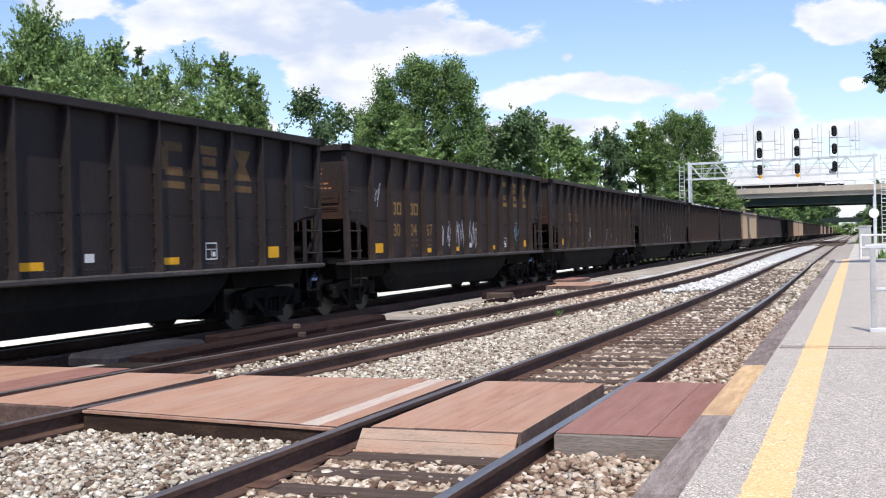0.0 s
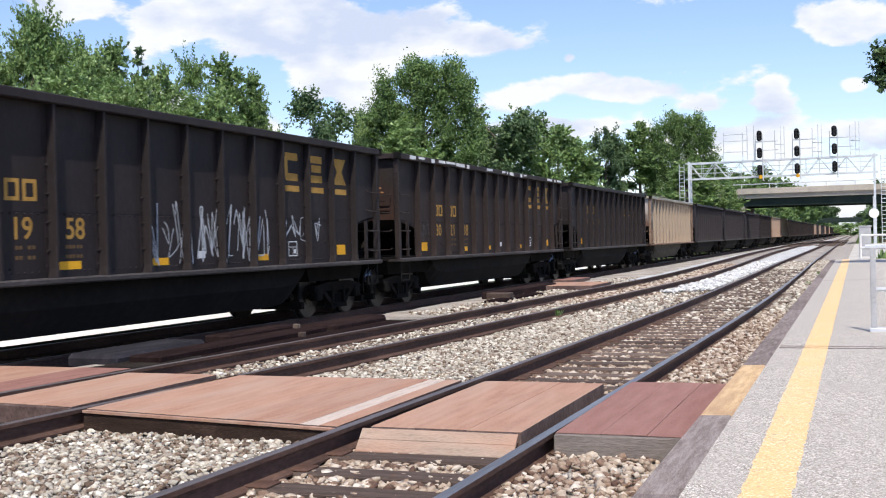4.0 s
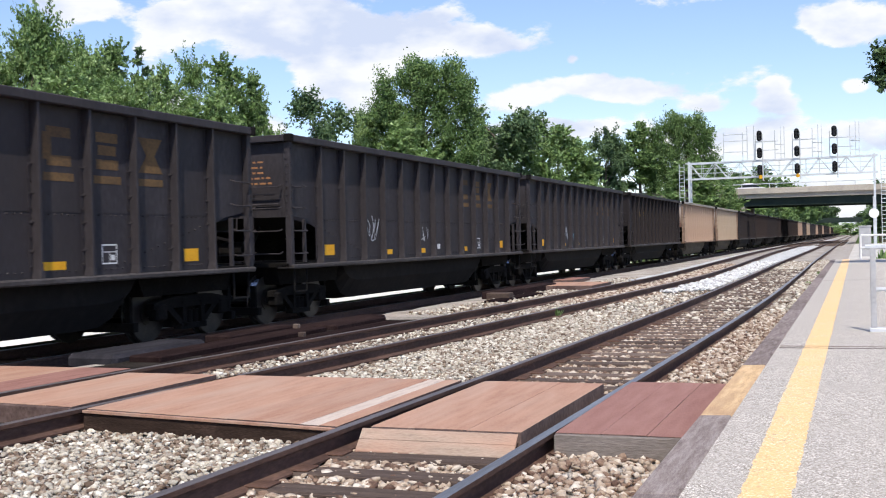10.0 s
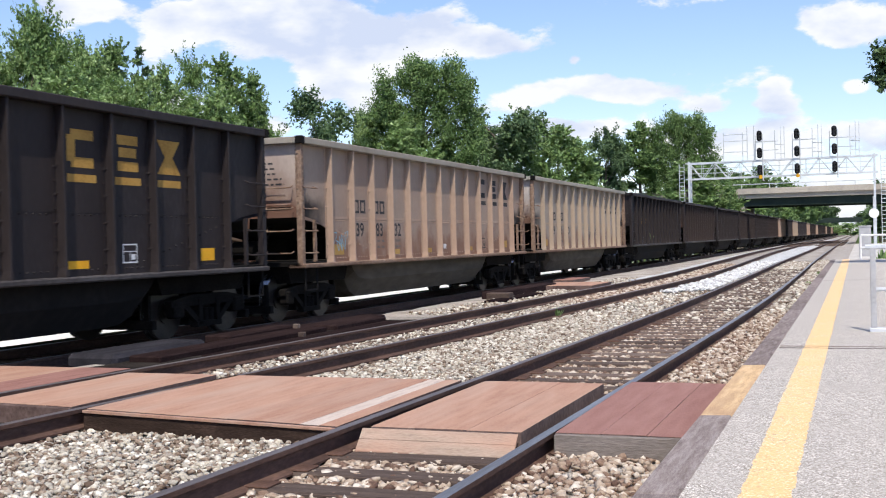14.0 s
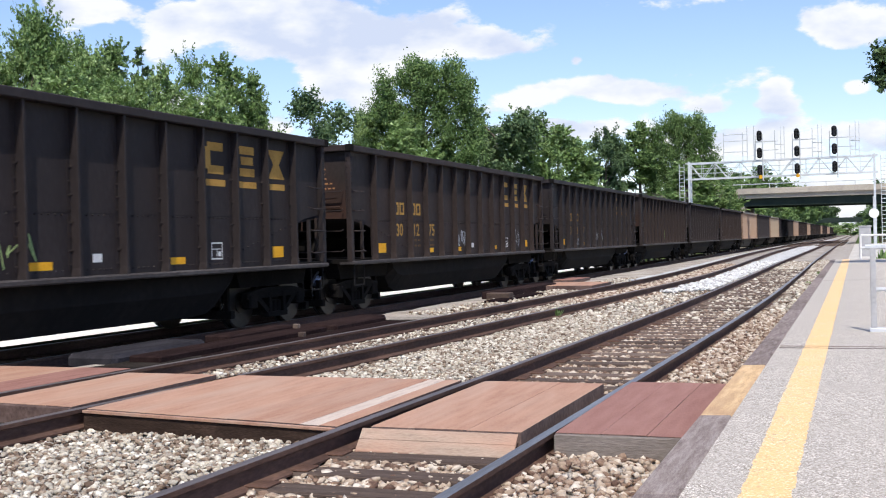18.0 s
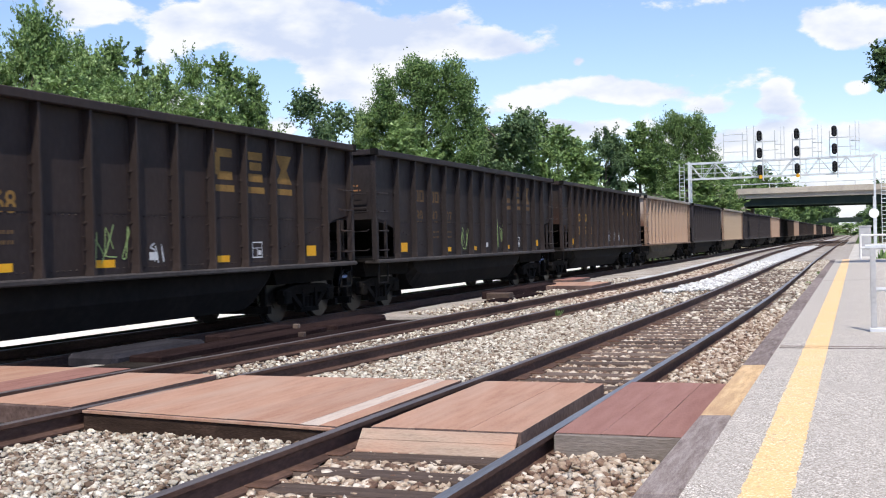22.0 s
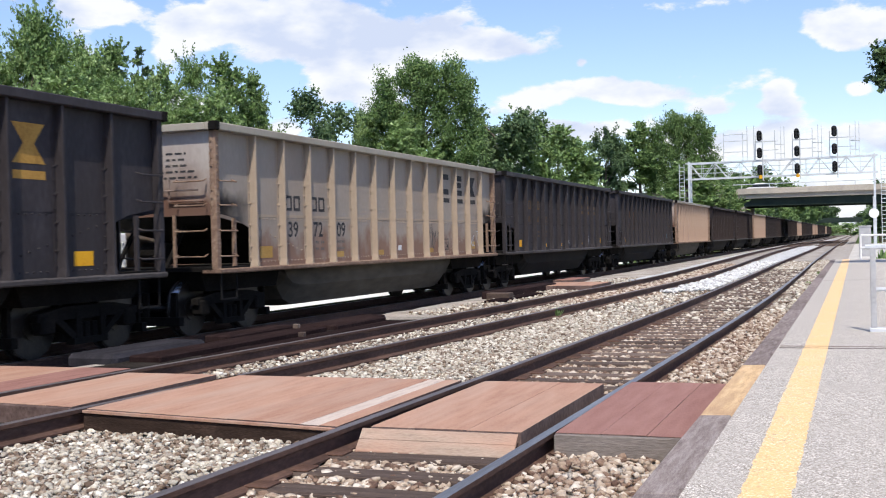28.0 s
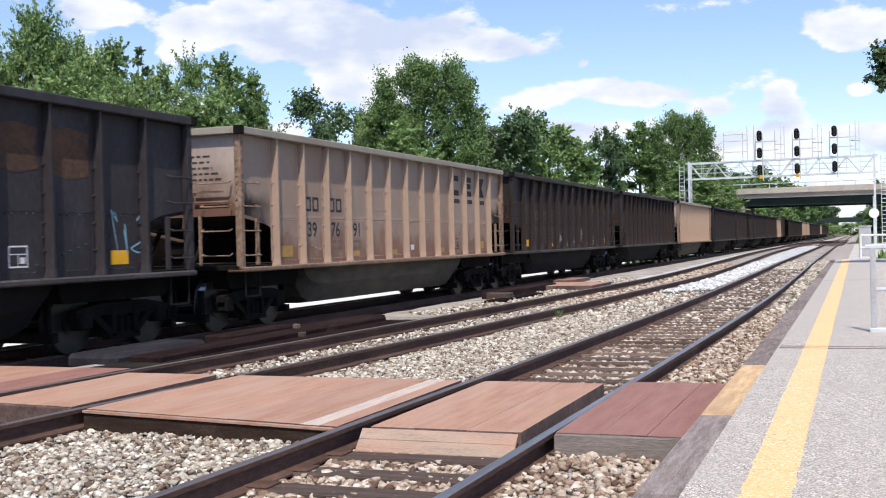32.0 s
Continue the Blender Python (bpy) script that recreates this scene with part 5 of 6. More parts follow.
# ---- trees ----
def leaf_cloud(name, blobs, leaf, mat, seed, total, loose, spray):
    """Leaves as small diamonds, thrown in sprays over lobes of (x, y, z, radius); spray 1 gives pointed ones, 0 round ones."""
    rng = np.random.RandomState(seed)
    area = np.array([r * r for _, _, _, r in blobs])
    ps = []
    for (x, y, z, r), share in zip(blobs, area / area.sum()):
        n = max(20, int(total * share * 0.78))
        k = 24
        d = rng.normal(size=(k, 3)) + np.array([0, 0, 0.55 * spray])
        d /= np.linalg.norm(d, axis=1)[:, None]
        c = np.array([x, y, z]) + d * r * (0.35 + 0.60 * rng.rand(k, 1)) * np.array([1, 1, 0.85])
        which = rng.randint(0, k, n)
        along = rng.rand(n, 1) * 2 - 1
        reach = (0.6 + 0.55 * rng.rand(k))[which][:, None]
        q = rng.normal(size=(n, 3))
        q *= rng.rand(n, 1) ** 0.6 / np.linalg.norm(q, axis=1)[:, None]
        thin = 1 - 0.75 * spray * (along * 0.5 + 0.5)
        inner = rng.normal(size=(n // 3, 3))
        inner *= rng.rand(n // 3, 1) ** 0.5 / np.linalg.norm(inner, axis=1)[:, None]
        ps.append(np.array([x, y, z]) + inner * r * 0.62)
        ps.append(c[which] + d[which] * along * r * reach * (0.30 + 0.42 * spray) + q * r * loose * reach * thin)
    p = np.concatenate(ps)
    n = len(p)
    up = rng.normal(size=(n, 3)) * 0.75 + np.array([0.05, -0.25, 0.65])
    a = np.cross(up, rng.normal(size=(n, 3)))
    a /= np.linalg.norm(a, axis=1)[:, None]
    u = np.cross(a, up)
    u /= np.linalg.norm(u, axis=1)[:, None]
    s = leaf * (0.6 + 0.8 * rng.rand(n, 1))
    v = np.stack([p - a * s, p + u * s * 0.6, p + a * s, p - u * s * 0.6], 1).reshape(-1, 3)
    me = bpy.data.meshes.new(name)
    me.vertices.add(len(v))
    me.vertices.foreach_set("co", v.ravel())
    me.loops.add(4 * n)
    me.loops.foreach_set("vertex_index", np.arange(4 * n))
    me.polygons.add(n)
    me.polygons.foreach_set("loop_start", np.arange(n) * 4)
    me.polygons.foreach_set("loop_total", np.full(n, 4))
    me.update()
    me.materials.append(mat)
    return me


def tree(blobs, height, mat, label, seed, leaf, total, loose, spray=0.6):
    t = tagged(new("tree"), label, "tree", "trees beyond the tracks")
    rng = random.Random(seed)
    b = bmesh.new()
    top, trunk = height * 0.7, height * 0.017
    rod((0, 0, -0.6), (0, 0, top), trunk, b, 8, trunk * 0.4)
    for x, y, z, r in blobs[::2]:
        z0 = max(height * 0.15, min(top, z - math.hypot(x, y) * rng.uniform(0.7, 1.3)))
        rod((0, 0, z0), (x * 0.95, y * 0.95, z), trunk * 0.35, b, 5, 0.015)
    part("trunk", b, M["bark"], t)
    crown = new("crown", leaf_cloud("crown", blobs, leaf, mat, seed, total, loose, spray))
    crown.parent = t
    return t


def blobs_for(kind, h, w, seed):
    """Lobes of a crown of that height and width."""
    rng = random.Random(seed)
    out = []
    if kind == "oak":
        for x, z, r in ((-0.33, 0.87, 0.13), (-0.17, 0.93, 0.11), (-0.04, 0.98, 0.13), (0.08, 0.95, 0.09), (0.27, 0.96, 0.13), (0.38, 0.89, 0.12), (0.19, 0.88, 0.12), (-0.01, 0.87, 0.14), (-0.39, 0.77, 0.13), (-0.52, 0.72, 0.11), (-0.26, 0.76, 0.15), (-0.07, 0.76, 0.13),
                        (-0.29, 0.66, 0.15), (-0.50, 0.62, 0.13), (0.19, 0.77, 0.14), (0.40, 0.79, 0.13), (0.44, 0.69, 0.13), (0.24, 0.66, 0.14), (-0.02, 0.64, 0.12), (-0.16, 0.55, 0.17), (-0.39, 0.54, 0.15), (0.19, 0.55, 0.15), (0.42, 0.57, 0.14)):
            for q in (-1, 1):
                out.append((x * w + rng.uniform(-0.15, 0.15), q * w * rng.uniform(0.03, 0.22), h * (z - 0.045 + rng.uniform(-0.01, 0.01)), w * r * rng.uniform(1.05, 1.35)))
    elif kind == "round":
        for i in range(24):
            a, e = rng.uniform(0, 6.28), rng.uniform(-0.95, 0.98)
            q = math.sqrt(max(0, 1 - e * e)) * rng.uniform(0.6, 1)
            out.append((w * 0.40 * q * math.cos(a), w * 0.40 * q * math.sin(a), h * 0.56 + h * 0.38 * e, w * rng.uniform(0.13, 0.24)))
    elif kind == "tall":
        for i in range(24):
            f = (i + 0.5) / 24
            a = i * 2.4 + rng.uniform(-0.4, 0.4)
            q = w * (0.42 - 0.55 * (f - 0.35) ** 2) * rng.uniform(0.4, 1) * (1 if f < 0.8 else 0.6)
            out.append((q * math.cos(a), q * math.sin(a), h * (0.12 + 0.85 * f), w * rng.uniform(0.13, 0.22)))
    else:
        for i in range(22):
            f = i / 21
            q = w * 0.5 * (1 - f) ** 0.8 * rng.uniform(0.3, 1)
            a = i * 2.4
            out.append((q * math.cos(a), q * math.sin(a), h * (0.10 + 0.88 * f), w * (0.22 - 0.16 * f)))
    return out


KINDS = {
    "maple": ("round", 12, 7.0, LEAF_MID, 11, "leafy green maple with a lobed crown behind the train"),
    "poplar": ("tall", 12, 4.5, LEAF_MID, 12, "tall narrow green tree with an uneven crown"),
    "oak": ("oak", 17, 11.0, LEAF_DEEP, 13, "large spreading green tree with gaps in its crown"),
    "dark": ("round", 12, 6.5, LEAF_DARK, 14, "dark green round-crowned tree beyond the tracks"),
    "open": ("round", 12, 6.5, LEAF_DARK, 18, "thin dark green tree with sky between its boughs"),
    "cedar": ("cone", 12, 4.5, LEAF_DARK, 15, "dark green pointed cedar beyond the tracks"),
    "light": ("tall", 11, 5.0, LEAF_LIGHT, 16, "light green bushy tree beyond the tracks"),
    "shrub": ("round", 5, 6.0, LEAF_LIGHT, 17, "light green undergrowth bush at the foot of the woods"),
}
# leaf size and number of leaves: near, middle, far
GRADES = {"near": (0.082, 30000), "middle": (0.125, 22000), "far": (0.26, 5000)}
MADE = {}


def plant(kind, x, y, height, width, turn=0.0):
    """A tree of that height and width; leaves get larger and fewer with the distance."""
    shape, h, w, mat, seed, label = KINDS[kind]
    grade = "near" if y < 62 else "middle" if y < 165 else "far"
    key = (kind, grade, 0 if turn % 240 < 120 else 1)
    if key not in MADE:
        leaf, total = GRADES[grade]
        if kind == "shrub":
            total //= 3
        if kind == "oak":
            total, leaf = int(total * 3.4), leaf * 0.88
        if kind == "open":
            total = int(total * 0.7)
        spray = {"oak": 0.0, "dark": 0.35, "open": 0.4, "cedar": 0.8}.get(kind, 0.9)
        MADE[key] = tree(blobs_for(shape, h, w, seed + 50 * key[2]), h, mat, label, seed + key[2], leaf, total, {"open": 0.42, "oak": 0.36}.get(kind, 0.30), spray)
        t = MADE[key]
    else:
        t = copy_thing(MADE[key], pose(0, 0, 0))
    f = width / w
    t.matrix_basis = Matrix.Translation((x, y, -0.45)) @ pose(0, 0, 0, 0, 0, turn) @ Matrix.Diagonal((f, f, height / h, 1))
    return t


WOODS = [("maple", -33.1, 38, 12.0, 4.7), ("dark", -34.0, 36, 11.0, 4.9), ("maple", -33.1, 40, 11.4, 4.2), ("light", -31.0, 39, 10.7, 3.9),
         ("poplar", -32.1, 42, 11.0, 4.0), ("light", -27.1, 33, 8.4, 4.7), ("light", -27.3, 36, 8.5, 3.6), ("cedar", -33.3, 46, 11.8, 4.2),
         ("light", -33.4, 48, 11.1, 4.0), ("maple", -32.7, 50, 11.7, 4.2), ("poplar", -32.0, 52, 12.0, 4.3), ("poplar", -31.6, 54, 11.4, 3.1),
         ("light", -31.7, 55, 10.0, 2.6), ("light", -30.6, 46, 9.2, 4.9), ("open", -37.6, 74, 13.4, 7.0), ("light", -35.8, 77, 11.9, 2.2),
         ("oak", -32.5, 82, 16.6, 8.6), ("light", -31.7, 76, 10.6, 6.0), ("dark", -29.7, 92, 15.4, 9.0), ("maple", -28.9, 99, 13.2, 7.6),
         ("light", -27.8, 106, 12.9, 8.0), ("light", -27.3, 112, 12.0, 5.5), ("dark", -30.4, 140, 15.6, 6.9), ("poplar", -27.9, 150, 17.0, 7.8),
         ("oak", -22.9, 152, 18.7, 9.2), ("light", -19.0, 132, 10.6, 8.5), ("maple", -16.6, 138, 10.4, 6.4), ("light", -15.0, 140, 7.4, 4.6)]
for n, row in enumerate(WOODS):
    plant(*row, 20.7 if row[0] == "oak" else n * 97.0)
rng = random.Random(9)
for i in range(30):
    y = 28 + i * 4.4
    plant("shrub", -27.0 + 0.02 * y + rng.uniform(-2, 1.5), y, rng.uniform(3.2, 5.2), rng.uniform(4.0, 6.0), rng.uniform(0, 360))
for i in range(12):
    y = 34 + i * 9
    plant("dark", -38 + rng.uniform(-2, 2), y, rng.uniform(7.5, 9.0), 8.0, rng.uniform(0, 360))
for i in range(20):
    y = 172 + i * 14
    bend = -0.003 * (y - 150)
    plant(rng.choice(["maple", "light", "poplar", "dark"]), -17.5 + bend + rng.uniform(-1, 1), y, rng.uniform(8.5, 11.5), rng.uniform(5, 7), rng.uniform(0, 360))
    plant(rng.choice(["maple", "dark"]), -24 + bend + rng.uniform(-2, 2), y + 6, rng.uniform(10, 14), rng.uniform(7, 9), rng.uniform(0, 360))
    plant(rng.choice(["maple", "dark", "dark"]), 3.8 + 1.3 * bend + rng.uniform(-0.5, 0.5), y, rng.uniform(6.5, 9), rng.uniform(4, 5.5), rng.uniform(0, 360))
    if i % 2:
        plant("dark", 11 + bend, y, rng.uniform(9, 12), 8, rng.uniform(0, 360))
for x, y, h in ((-60, 470, 16), (-45, 480, 17), (-32, 485, 13), (-23, 500, 8), (4, 490, 12), (-17.5, 345, 9), (-18.5, 395, 10), (-19, 440, 10), (-18, 465, 9), (15, 480, 16), (30, 480, 17)):
    plant("dark", x, y, h, 14 if h > 10.5 else 6.5, x * 7.0 % 360)
for i in range(5):
    plant(rng.choice(["maple", "dark"]), 10.5 + rng.uniform(0, 4), 82 + i * 12, rng.uniform(7, 9), rng.uniform(5, 6), rng.uniform(0, 360))
for x, y, h, w in ((-17.5, 300, 15.5, 11), (-17.5, 380, 16.5, 12), (-16, 470, 17.0, 12), (-15.5, 540, 17.5, 12), (-15.5, 610, 18.0, 12), (-19, 650, 19.0, 14)):
    plant("maple" if y < 400 else "dark", x, y, h, w, y * 1.7 % 360)
plant("maple", -20, 232, 14.6, 12, 40.0)
plant("dark", -25, 238, 15.5, 13, 200.0)
edge_tree = tree([(-2.85, 0, 8.35, 0.50), (-2.75, 0.3, 7.75, 0.62), (-2.55, -0.2, 7.1, 0.42), (-2.9, 0.1, 7.3, 0.34), (-2.2, 0.5, 8.6, 0.6), (-2.0, 0, 7.9, 0.7), (-1.2, 0, 8.4, 1.0), (-0.8, 0.6, 9.6, 1.2), (0.6, 0, 8.6, 1.4),
                  (1.8, 0, 8.0, 1.2), (0.2, -0.8, 10.4, 1.1), (-0.6, 0, 6.9, 0.7)],
                 11.0, LEAF_DARK, "green tree with overhanging boughs beside the platform", 31, 0.075, 24000, 0.42, 0.5)
edge_tree.matrix_basis = pose(3.7, 44, -0.45)
for i in range(9):
    plant("shrub", -46 + i * 8.5, 445 + (i * 37) % 30, 4.8, 13, i * 70.0)
for x, y, h, w in ((-34.5, 39, 11.2, 4.6), (-32.0, 40.5, 10.3, 4.2), (-31.0, 42.5, 9.6, 4.0), (-36.0, 37, 11.6, 5.0), (-30.5, 35, 8.2, 4.2), (-30.0, 47.5, 9.6, 4.0)):
    plant("maple" if h > 9.6 else "light", x, y, h, w, x * 31.0 % 360)


# ---- weeds ----
def weed(x, y, z, tall, seed):
    rng = random.Random(seed)
    b = bmesh.new()
    for i in range(26):
        a, lean = rng.uniform(0, 6.28), rng.uniform(0.1, 0.9)
        d = Vector((math.cos(a) * lean, math.sin(a) * lean, 1)).normalized() * tall * rng.uniform(0.5, 1)
        side = Vector((-math.sin(a), math.cos(a), 0)) * tall * 0.07
        o = Vector((rng.uniform(-1, 1), rng.uniform(-1, 1), 0)) * tall * 0.25
        b.faces.new([b.verts.new(o + v) for v in (-side * 0.4, side * 0.4, d * 0.6 + side, d, d * 0.6 - side)])
    t = tagged(link("weed", b, LEAF_LIGHT), "small green weed growing in the gravel", "weed", "weeds in the gravel")
    t.matrix_basis = pose(x, y, z)


for n, (x, y, z, h) in enumerate(((-5.51, 20.52, -0.2, 0.26), (-5.95, 22.5, -0.2, 0.14), (0.9, 54.5, -0.2, 0.9), (1.6, 55, -0.2, 1.0), (2.3, 56, -0.2, 1.1), (1.2, 57, -0.2, 0.7), (-1.35, 40, -0.2, 0.25), (-1.4, 33, -0.2, 0.2))):
    weed(x, y, z, h, n)


# ---- traffic on the road bridge ----
M["car_white"] = material("white_car_paint", [(0.70, 0.70, 0.70), (0.78, 0.78, 0.78), (0.82, 0.82, 0.82)], 0.3, 0, 2, 20, 0)
M["car_dark"] = material("dark_car_paint", [(0.03, 0.03, 0.035), (0.05, 0.05, 0.055), (0.06, 0.06, 0.065)], 0.3, 0, 2, 20, 0)
M["car_glass"] = material("tinted_glass", [(0.015, 0.018, 0.02), (0.025, 0.028, 0.03), (0.03, 0.035, 0.04)], 0.1, 0, 2, 20, 0)


def tyres(v, xs, wide, r):
    for x in xs:
        for s in (-1, 1):
            w = part("wheel", rod((x, s * wide - 0.1, r), (x, s * wide + 0.1, r), r, None, 16), M["black_metal"], v)
            part("rim", rod((x, s * wide - 0.105, r), (x, s * wide + 0.105, r), r * 0.55, None, 12), M["galvanised"], w)


def road_car(mat, label):
    v = tagged(new("car"), label, "car", "traffic on the bridge")
    b = hull([(x, s * w, z) for x, w, z in ((-2.2, 0.8, 0.35), (2.2, 0.8, 0.35), (-2.25, 0.8, 0.75), (2.2, 0.78, 0.68), (-1.9, 0.86, 0.88), (1.2, 0.86, 0.86)) for s in (-1, 1)])
    part("body", b, mat, v)
    part("windows", hull([(x, s * w, z) for x, w, z in ((-1.75, 0.78, 0.86), (1.1, 0.78, 0.86), (-1.1, 0.66, 1.34), (0.3, 0.66, 1.34)) for s in (-1, 1)]), M["car_glass"], v)
    part("roof", hull([(x, s * w, z) for x, w, z in ((-1.15, 0.67, 1.33), (0.35, 0.67, 1.33), (-0.9, 0.6, 1.42), (0.1, 0.6, 1.42)) for s in (-1, 1)]), mat, v)
    tyres(v, (-1.35, 1.35), 0.75, 0.32)
    return v


def road_truck(long, label):
    v = tagged(new("truck"), label, "truck", "traffic on the bridge")
    part("cab", hull([(x, s * 1.1, z) for x, z in ((0.0, 0.9), (2.4, 0.9), (2.4, 1.9), (1.2, 2.1), (0.9, 3.0), (0.0, 3.1)) for s in (-1, 1)]), M["car_white"], v)
    part("windscreen", hull([(x, s * 1.12, z) for x, z in ((0.55, 2.1), (1.22, 2.12), (0.95, 2.85), (0.55, 2.85)) for s in (-1, 1)]), M["car_glass"], v)
    part("trailer", box(-long - 0.4, -0.4, -1.25, 1.25, 1.1, 3.4, bevel=0.03), M["car_white"], v)
    part("chassis", box(-long - 0.2, 2.3, -0.5, 0.5, 0.6, 1.1), M["black_metal"], v)
    tyres(v, (1.6, -0.6, -long + 0.6, -long + 1.8), 1.0, 0.5)
    return v


# thing, seconds at which it passes, where it is then
TRAFFIC = [(road_truck(12.0, "white truck with a long white trailer on the road bridge"), 0.0, -4.2), (road_car(M["galvanised"], "silver car driving over the road bridge"), 2.0, -9.6),
           (road_car(M["car_dark"], "dark car driving over the road bridge"), 6.0, -2.6), (road_car(M["car_white"], "white car driving over the road bridge"), 10.0, -13.5),
           (road_truck(6.0, "white delivery truck driving over the road bridge"), 20.0, -13.2), (road_car(M["car_dark"], "dark car driving over the road bridge"), 24.0, -2.4),
           (road_car(M["car_white"], "white car driving over the road bridge"), 28.0, -12.0)]

# ---- sky with drifting clouds ----
def cloud_material():
    m = bpy.data.materials.new("drifting_clouds")
    m.use_nodes = True
    n, l = m.node_tree.nodes, m.node_tree.links
    n.remove(n["Principled BSDF"])
    tc = n.new("ShaderNodeTexCoord")
    nrm = n.new("ShaderNodeVectorMath")
    nrm.operation = "NORMALIZE"
    l.new(tc.outputs["Object"], nrm.inputs[0])
    mp = n.new("ShaderNodeMapping")
    mp.inputs["Scale"].default_value = (1, 1, 2.1)
    l.new(nrm.outputs[0], mp.inputs["Vector"])
    ns = n.new("ShaderNodeTexNoise")
    ns.inputs["Scale"].default_value, ns.inputs["Detail"].default_value, ns.inputs["Roughness"].default_value = 10.0, 12, 0.60
    l.new(mp.outputs[0], ns.inputs["Vector"])
    base = n.new("ShaderNodeMath")
    base.operation = "MULTIPLY_ADD"
    base.inputs[1].default_value, base.inputs[2].default_value = 3.4, -1.72
    l.new(ns.outputs[0], base.inputs[0])
    total = base.outputs[0]
    for way, size, amount in CLOUDS:
        sub = n.new("ShaderNodeVectorMath")
        sub.operation = "SUBTRACT"
        sub.inputs[1].default_value = way
        l.new(nrm.outputs[0], sub.inputs[0])
        sq = n.new("ShaderNodeVectorMath")
        sq.operation = "MULTIPLY"
        sq.inputs[1].default_value = (1 / size[0], 1 / size[0], 1 / size[1])
        l.new(sub.outputs[0], sq.inputs[0])
        ln = n.new("ShaderNodeVectorMath")
        ln.operation = "LENGTH"
        l.new(sq.outputs[0], ln.inputs[0])
        fall = n.new("ShaderNodeMapRange")
        fall.interpolation_type = "SMOOTHSTEP"
        fall.inputs[1].default_value, fall.inputs[2].default_value = 1.25, 0.0
        fall.inputs[3].default_value, fall.inputs[4].default_value = 0.0, amount
        l.new(ln.outputs["Value"], fall.inputs[0])
        add = n.new("ShaderNodeMath")
        l.new(total, add.inputs[0])
        l.new(fall.outputs[0], add.inputs[1])
        total = add.outputs[0]
    dens = n.new("ShaderNodeMapRange")
    dens.interpolation_type = "SMOOTHSTEP"
    dens.inputs[1].default_value, dens.inputs[2].default_value = 0.12, 0.46
    l.new(total, dens.inputs[0])
    shade = n.new("ShaderNodeTexNoise")
    shade.inputs["Scale"].default_value, shade.inputs["Detail"].default_value = 11.0, 5
    l.new(mp.outputs[0], shade.inputs["Vector"])
    ramp = n.new("ShaderNodeValToRGB")
    thick = n.new("ShaderNodeMath")
    thick.operation = "MULTIPLY_ADD"
    thick.inputs[1].default_value = -0.075
    l.new(total, thick.inputs[0])
    l.new(shade.outputs[0], thick.inputs[2])
    ramp.color_ramp.elements[0].position, ramp.color_ramp.elements[0].color = 0.32, (0.63, 0.71, 0.90, 1)
    ramp.color_ramp.elements[1].position, ramp.color_ramp.elements[1].color = 0.50, (0.93, 0.95, 0.99, 1)
    l.new(thick.outputs[0], ramp.inputs[0])
    em, tr, mx = n.new("ShaderNodeEmission"), n.new("ShaderNodeBsdfTransparent"), n.new("ShaderNodeMixShader")
    em.inputs["Strength"].default_value = 0.88
    l.new(ramp.outputs[0], em.inputs["Color"])
    l.new(dens.outputs[0], mx.inputs[0])
    l.new(tr.outputs[0], mx.inputs[1])
    l.new(em.outputs[0], mx.inputs[2])
    l.new(mx.outputs[0], n["Material Output"].inputs["Surface"])
    return m


def way_at(az, el):
    """Unit way from degrees left of the tracks and degrees up."""
    return (-math.sin(radians(az)) * math.cos(radians(el)), math.cos(radians(az)) * math.cos(radians(el)), math.sin(radians(el)))


# degrees left of the tracks, degrees up, half width, half height, strength
PUFFS = [(39.0, 11.97, 0.042, 0.013, 0.81), (35.2, 10.68, 0.036, 0.037, 1.01), (33.0, 11.83, 0.054, 0.024, 0.94), (30.2, 11.17, 0.083, 0.034, 0.94), (25.8, 11.60, 0.077, 0.027, 0.88),
         (25.9, 9.20, 0.057, 0.029, 1.08), (27.2, 8.22, 0.030, 0.015, 0.30), (21.2, 10.97, 0.054, 0.034, 1.08), (18.5, 10.19, 0.065, 0.020, 0.94), (29.7, 6.09, 0.027, 0.018, 0.81),
         (24.8, 7.04, 0.030, 0.021, 0.68), (14.1, 9.32, 0.010, 0.007, 0.68), (13.9, 7.89, 0.060, 0.018, 1.01), (17.2, 7.44, 0.042, 0.017, 0.94), (10.8, 7.47, 0.054, 0.012, 0.68),
         (14.9, 5.78, 0.083, 0.017, 0.94), (7.3, 6.73, 0.033, 0.013, 1.01), (3.9, 7.37, 0.019, 0.010, 0.94), (3.9, 6.60, 0.030, 0.010, 0.81), (0.4, 7.14, 0.018, 0.010, 0.88),
         (4.5, 4.77, 0.155, 0.027, 0.68), (0.4, 10.35, 0.054, 0.023, 1.08), (37.9, 10.47, 0.027, 0.027, -0.60), (30.1, 8.79, 0.030, 0.024, -0.35), (9.0, 9.91, 0.113, 0.034, -0.60),
         (13.9, 10.86, 0.030, 0.024, -0.30), (1.7, 8.37, 0.060, 0.013, -0.40)]
CLOUDS = [(way_at(az, el), (wide, tall), amount) for az, el, wide, tall, amount in PUFFS] + [(way_at(2, 0.8), (0.12, 0.03), 0.6), (tuple(SUN_WAY), (0.6, 0.6), -1.6)]
b = bmesh.new()
bmesh.ops.create_uvsphere(b, u_segments=48, v_segments=24, radius=2400)
bmesh.ops.delete(b, geom=[v for v in b.verts if v.co.z < -130], context="VERTS")
bmesh.ops.reverse_faces(b, faces=b.faces)
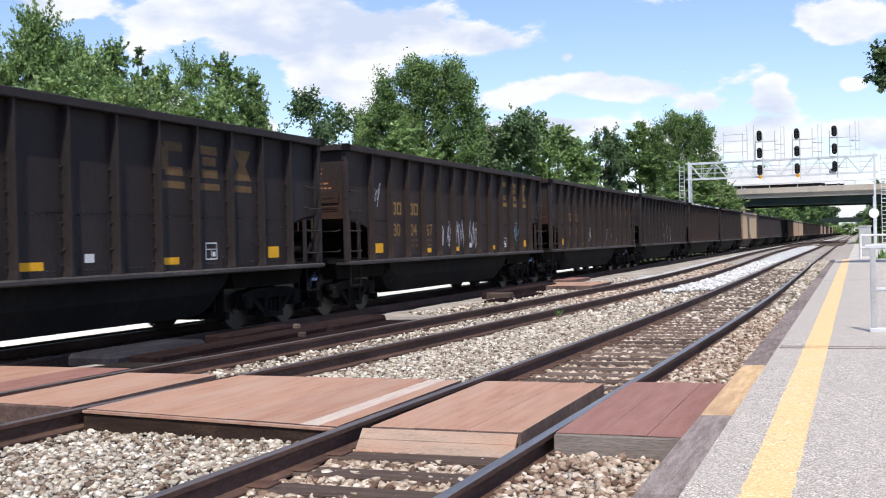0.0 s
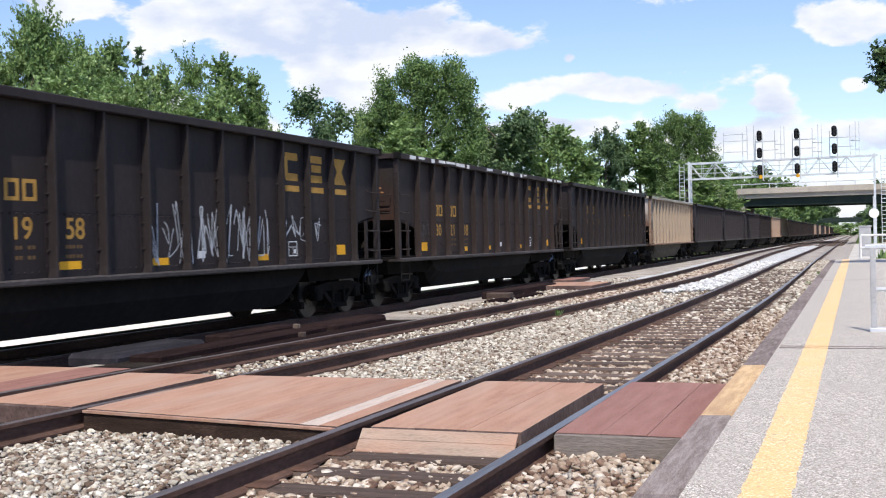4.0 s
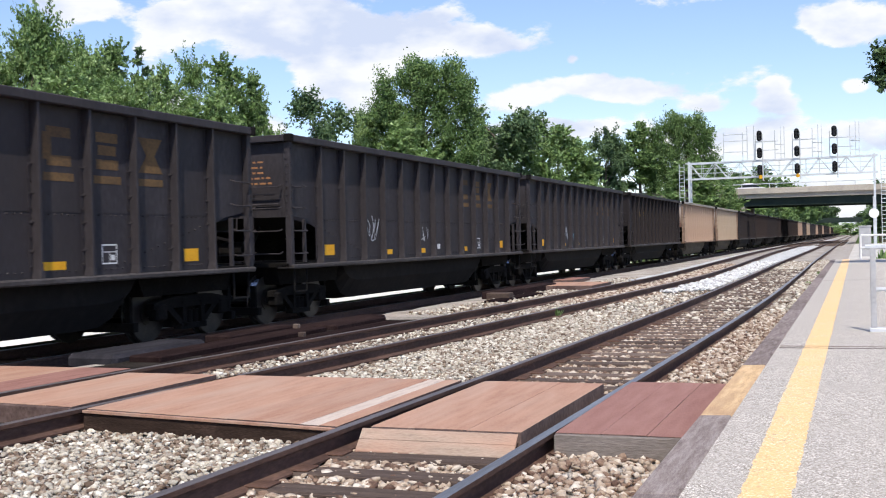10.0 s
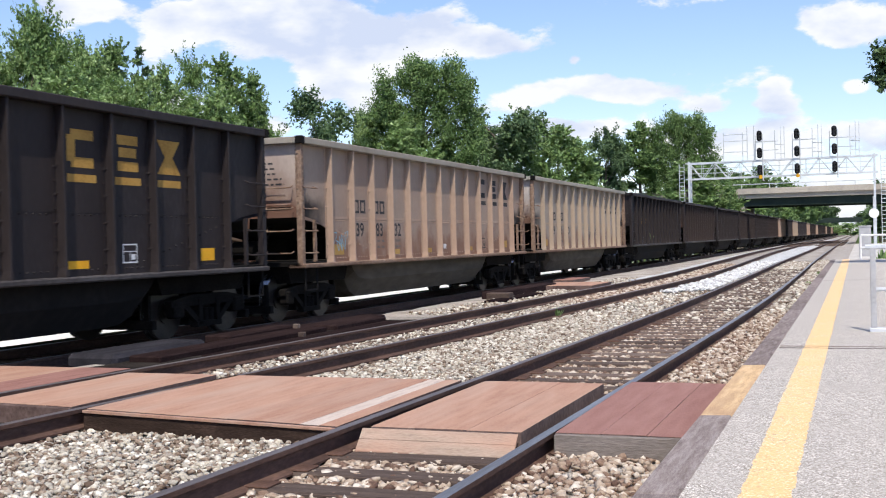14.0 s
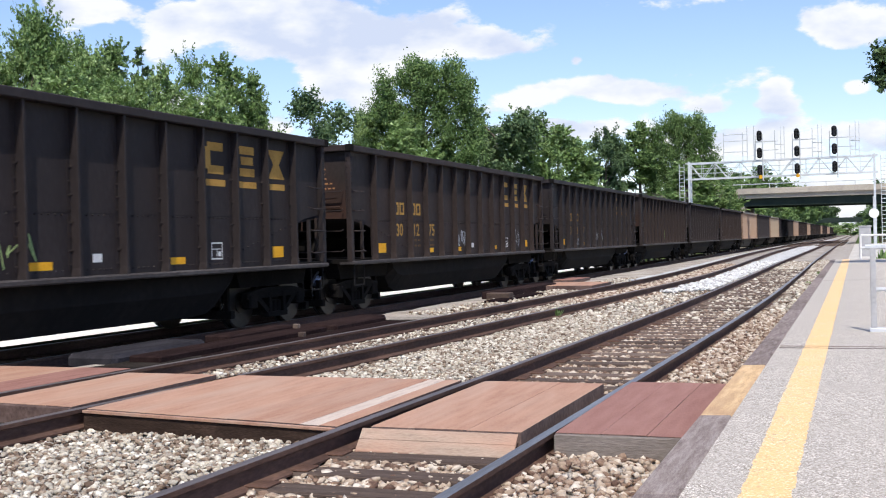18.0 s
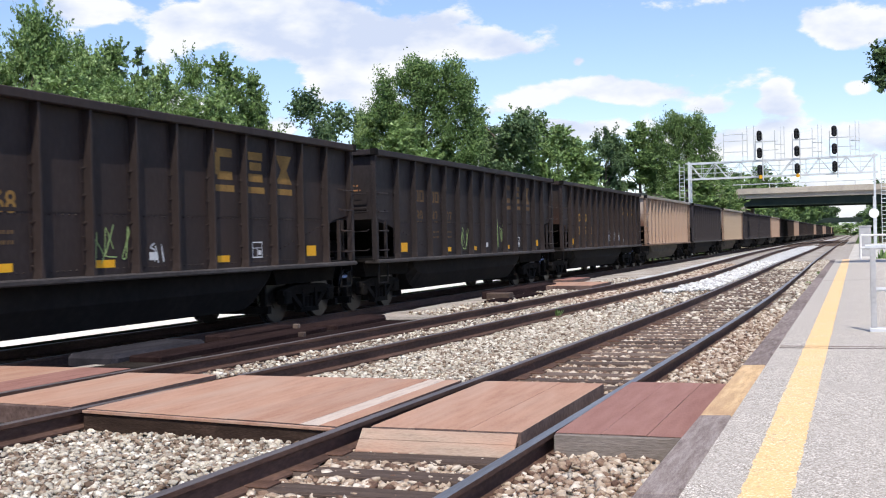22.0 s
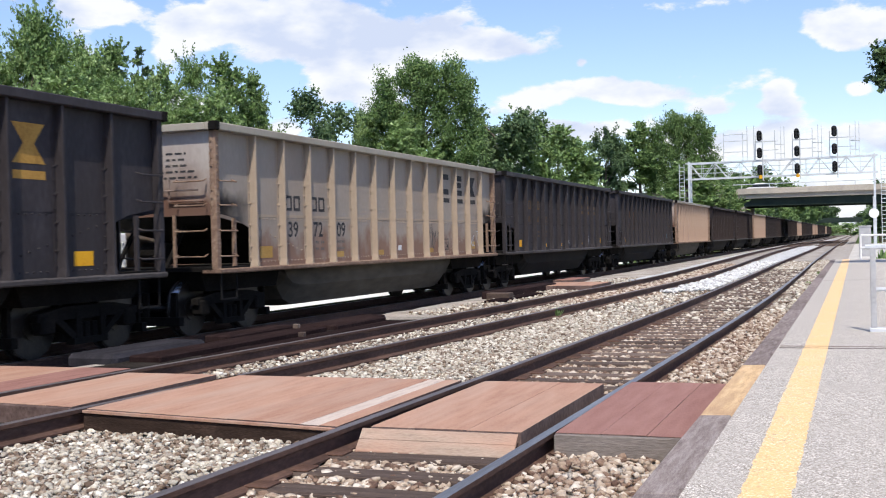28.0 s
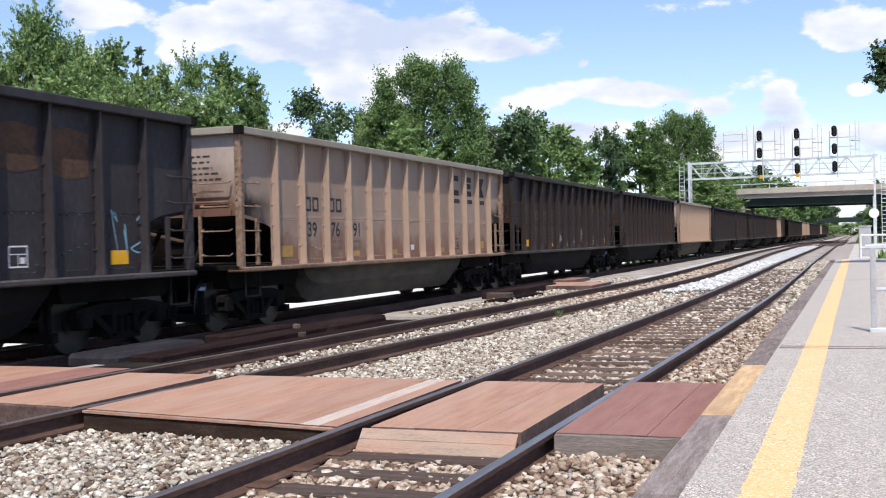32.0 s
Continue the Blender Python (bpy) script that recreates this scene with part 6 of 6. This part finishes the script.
clouds = tagged(link("backdrop", b, cloud_material()), "white summer clouds in a blue sky", "clouds", kind="structure")


# ---- what moves ----
GONE = [(0.0, -0.17), (1.0, 11.21), (2.0, 22.87), (3.0, 34.20), (6.0, 68.52), (7.0, 80.56), (8.0, 91.80), (9.0, 103.71), (10.0, 115.71), (11.0, 127.87), (12.0, 140.14), (13.0, 151.55), (14.0, 163.78), (17.0, 198.55), (18.0, 210.00), (19.0, 221.35), (20.0, 233.37), (21.0, 245.15), (22.0, 257.24), (23.0, 269.50), (24.0, 281.50), (25.0, 293.00), (28.0, 328.64), (29.0, 340.02), (30.0, 352.21), (31.0, 364.62), (32.0, 376.40)]
# how far the slack between the cars lets one run ahead, by where it is on the line
SLACK = [(-30, 0.4), (12, 0.36), (17, 0.3), (20.5, 0.06), (26, -0.1), (34, -0.18), (70, 0), (900, 0)]
LEAD = 20.22


def gone(t):
    """Metres that the train has run at t seconds."""
    return smooth(GONE, t)


def on_line(y):
    y += smooth(SLACK, y)
    m = y + BODY / 2
    a, c = smooth(FAR_LINE, m - 6), smooth(FAR_LINE, m + 6)
    ang = math.atan2(a - c, 12)
    mid = (a + c) / 2
    return pose(mid + math.sin(ang) * BODY / 2, y, FAR_Z, 0, 0, math.degrees(ang))


def turning(truck, q, sign, lead):
    """Rows of a wheelset that rolls while its car is near."""
    rows, was = [], 0.0
    t = 0.0
    for f in range(0, 961):
        t = f / 30
        if -9 < lead - gone(t) < 42:
            if not rows and f:
                rows.append((0.0, pose(0, q, 0.457)))
            rows.append((t, pose(0, q, 0.457, sign * math.degrees(gone(t) / 0.457) % 360)))
    if len(rows) > 1:
        if rows[-1][0] < 31.9:
            rows.append((32.0, rows[-1][1]))
        return rows
    return []


def motions():
    for n, car in enumerate(CARS):
        walk(car, [(t, on_line(LEAD + CAR * (n + FIRST) - gone(t))) for t in steps(0.0, 32.0, 32)])
        if n + FIRST > 24:
            continue
        for truck in [c for c in car.children if c.name.startswith("truck")]:
            sign = 1 if truck.location.y < 7 else -1
            for wheelset in [c for c in truck.children if c.name.startswith("wheelset")]:
                rows = turning(truck, wheelset.location.y, sign, LEAD + CAR * (n + FIRST))
                if rows:
                    walk(wheelset, rows)
    for slot, (vehicle, when, where) in enumerate(TRAFFIC):
        far, z, y = 72 - 9 * slot, 6.75, BY + 3.4
        x_at = lambda t: max(-32 - 8.5 * slot, min(far, where + 11.5 * (t - when)))
        walk(vehicle, [(t, pose(x_at(t), y, z)) for t in steps(0.0, 32.0, 64)])
    drift = Vector(way_at(-7, 0)) * 98
    walk(clouds, [(0.0, pose(0, 0, 0)), (32.0, Matrix.Translation(drift))])


motions()
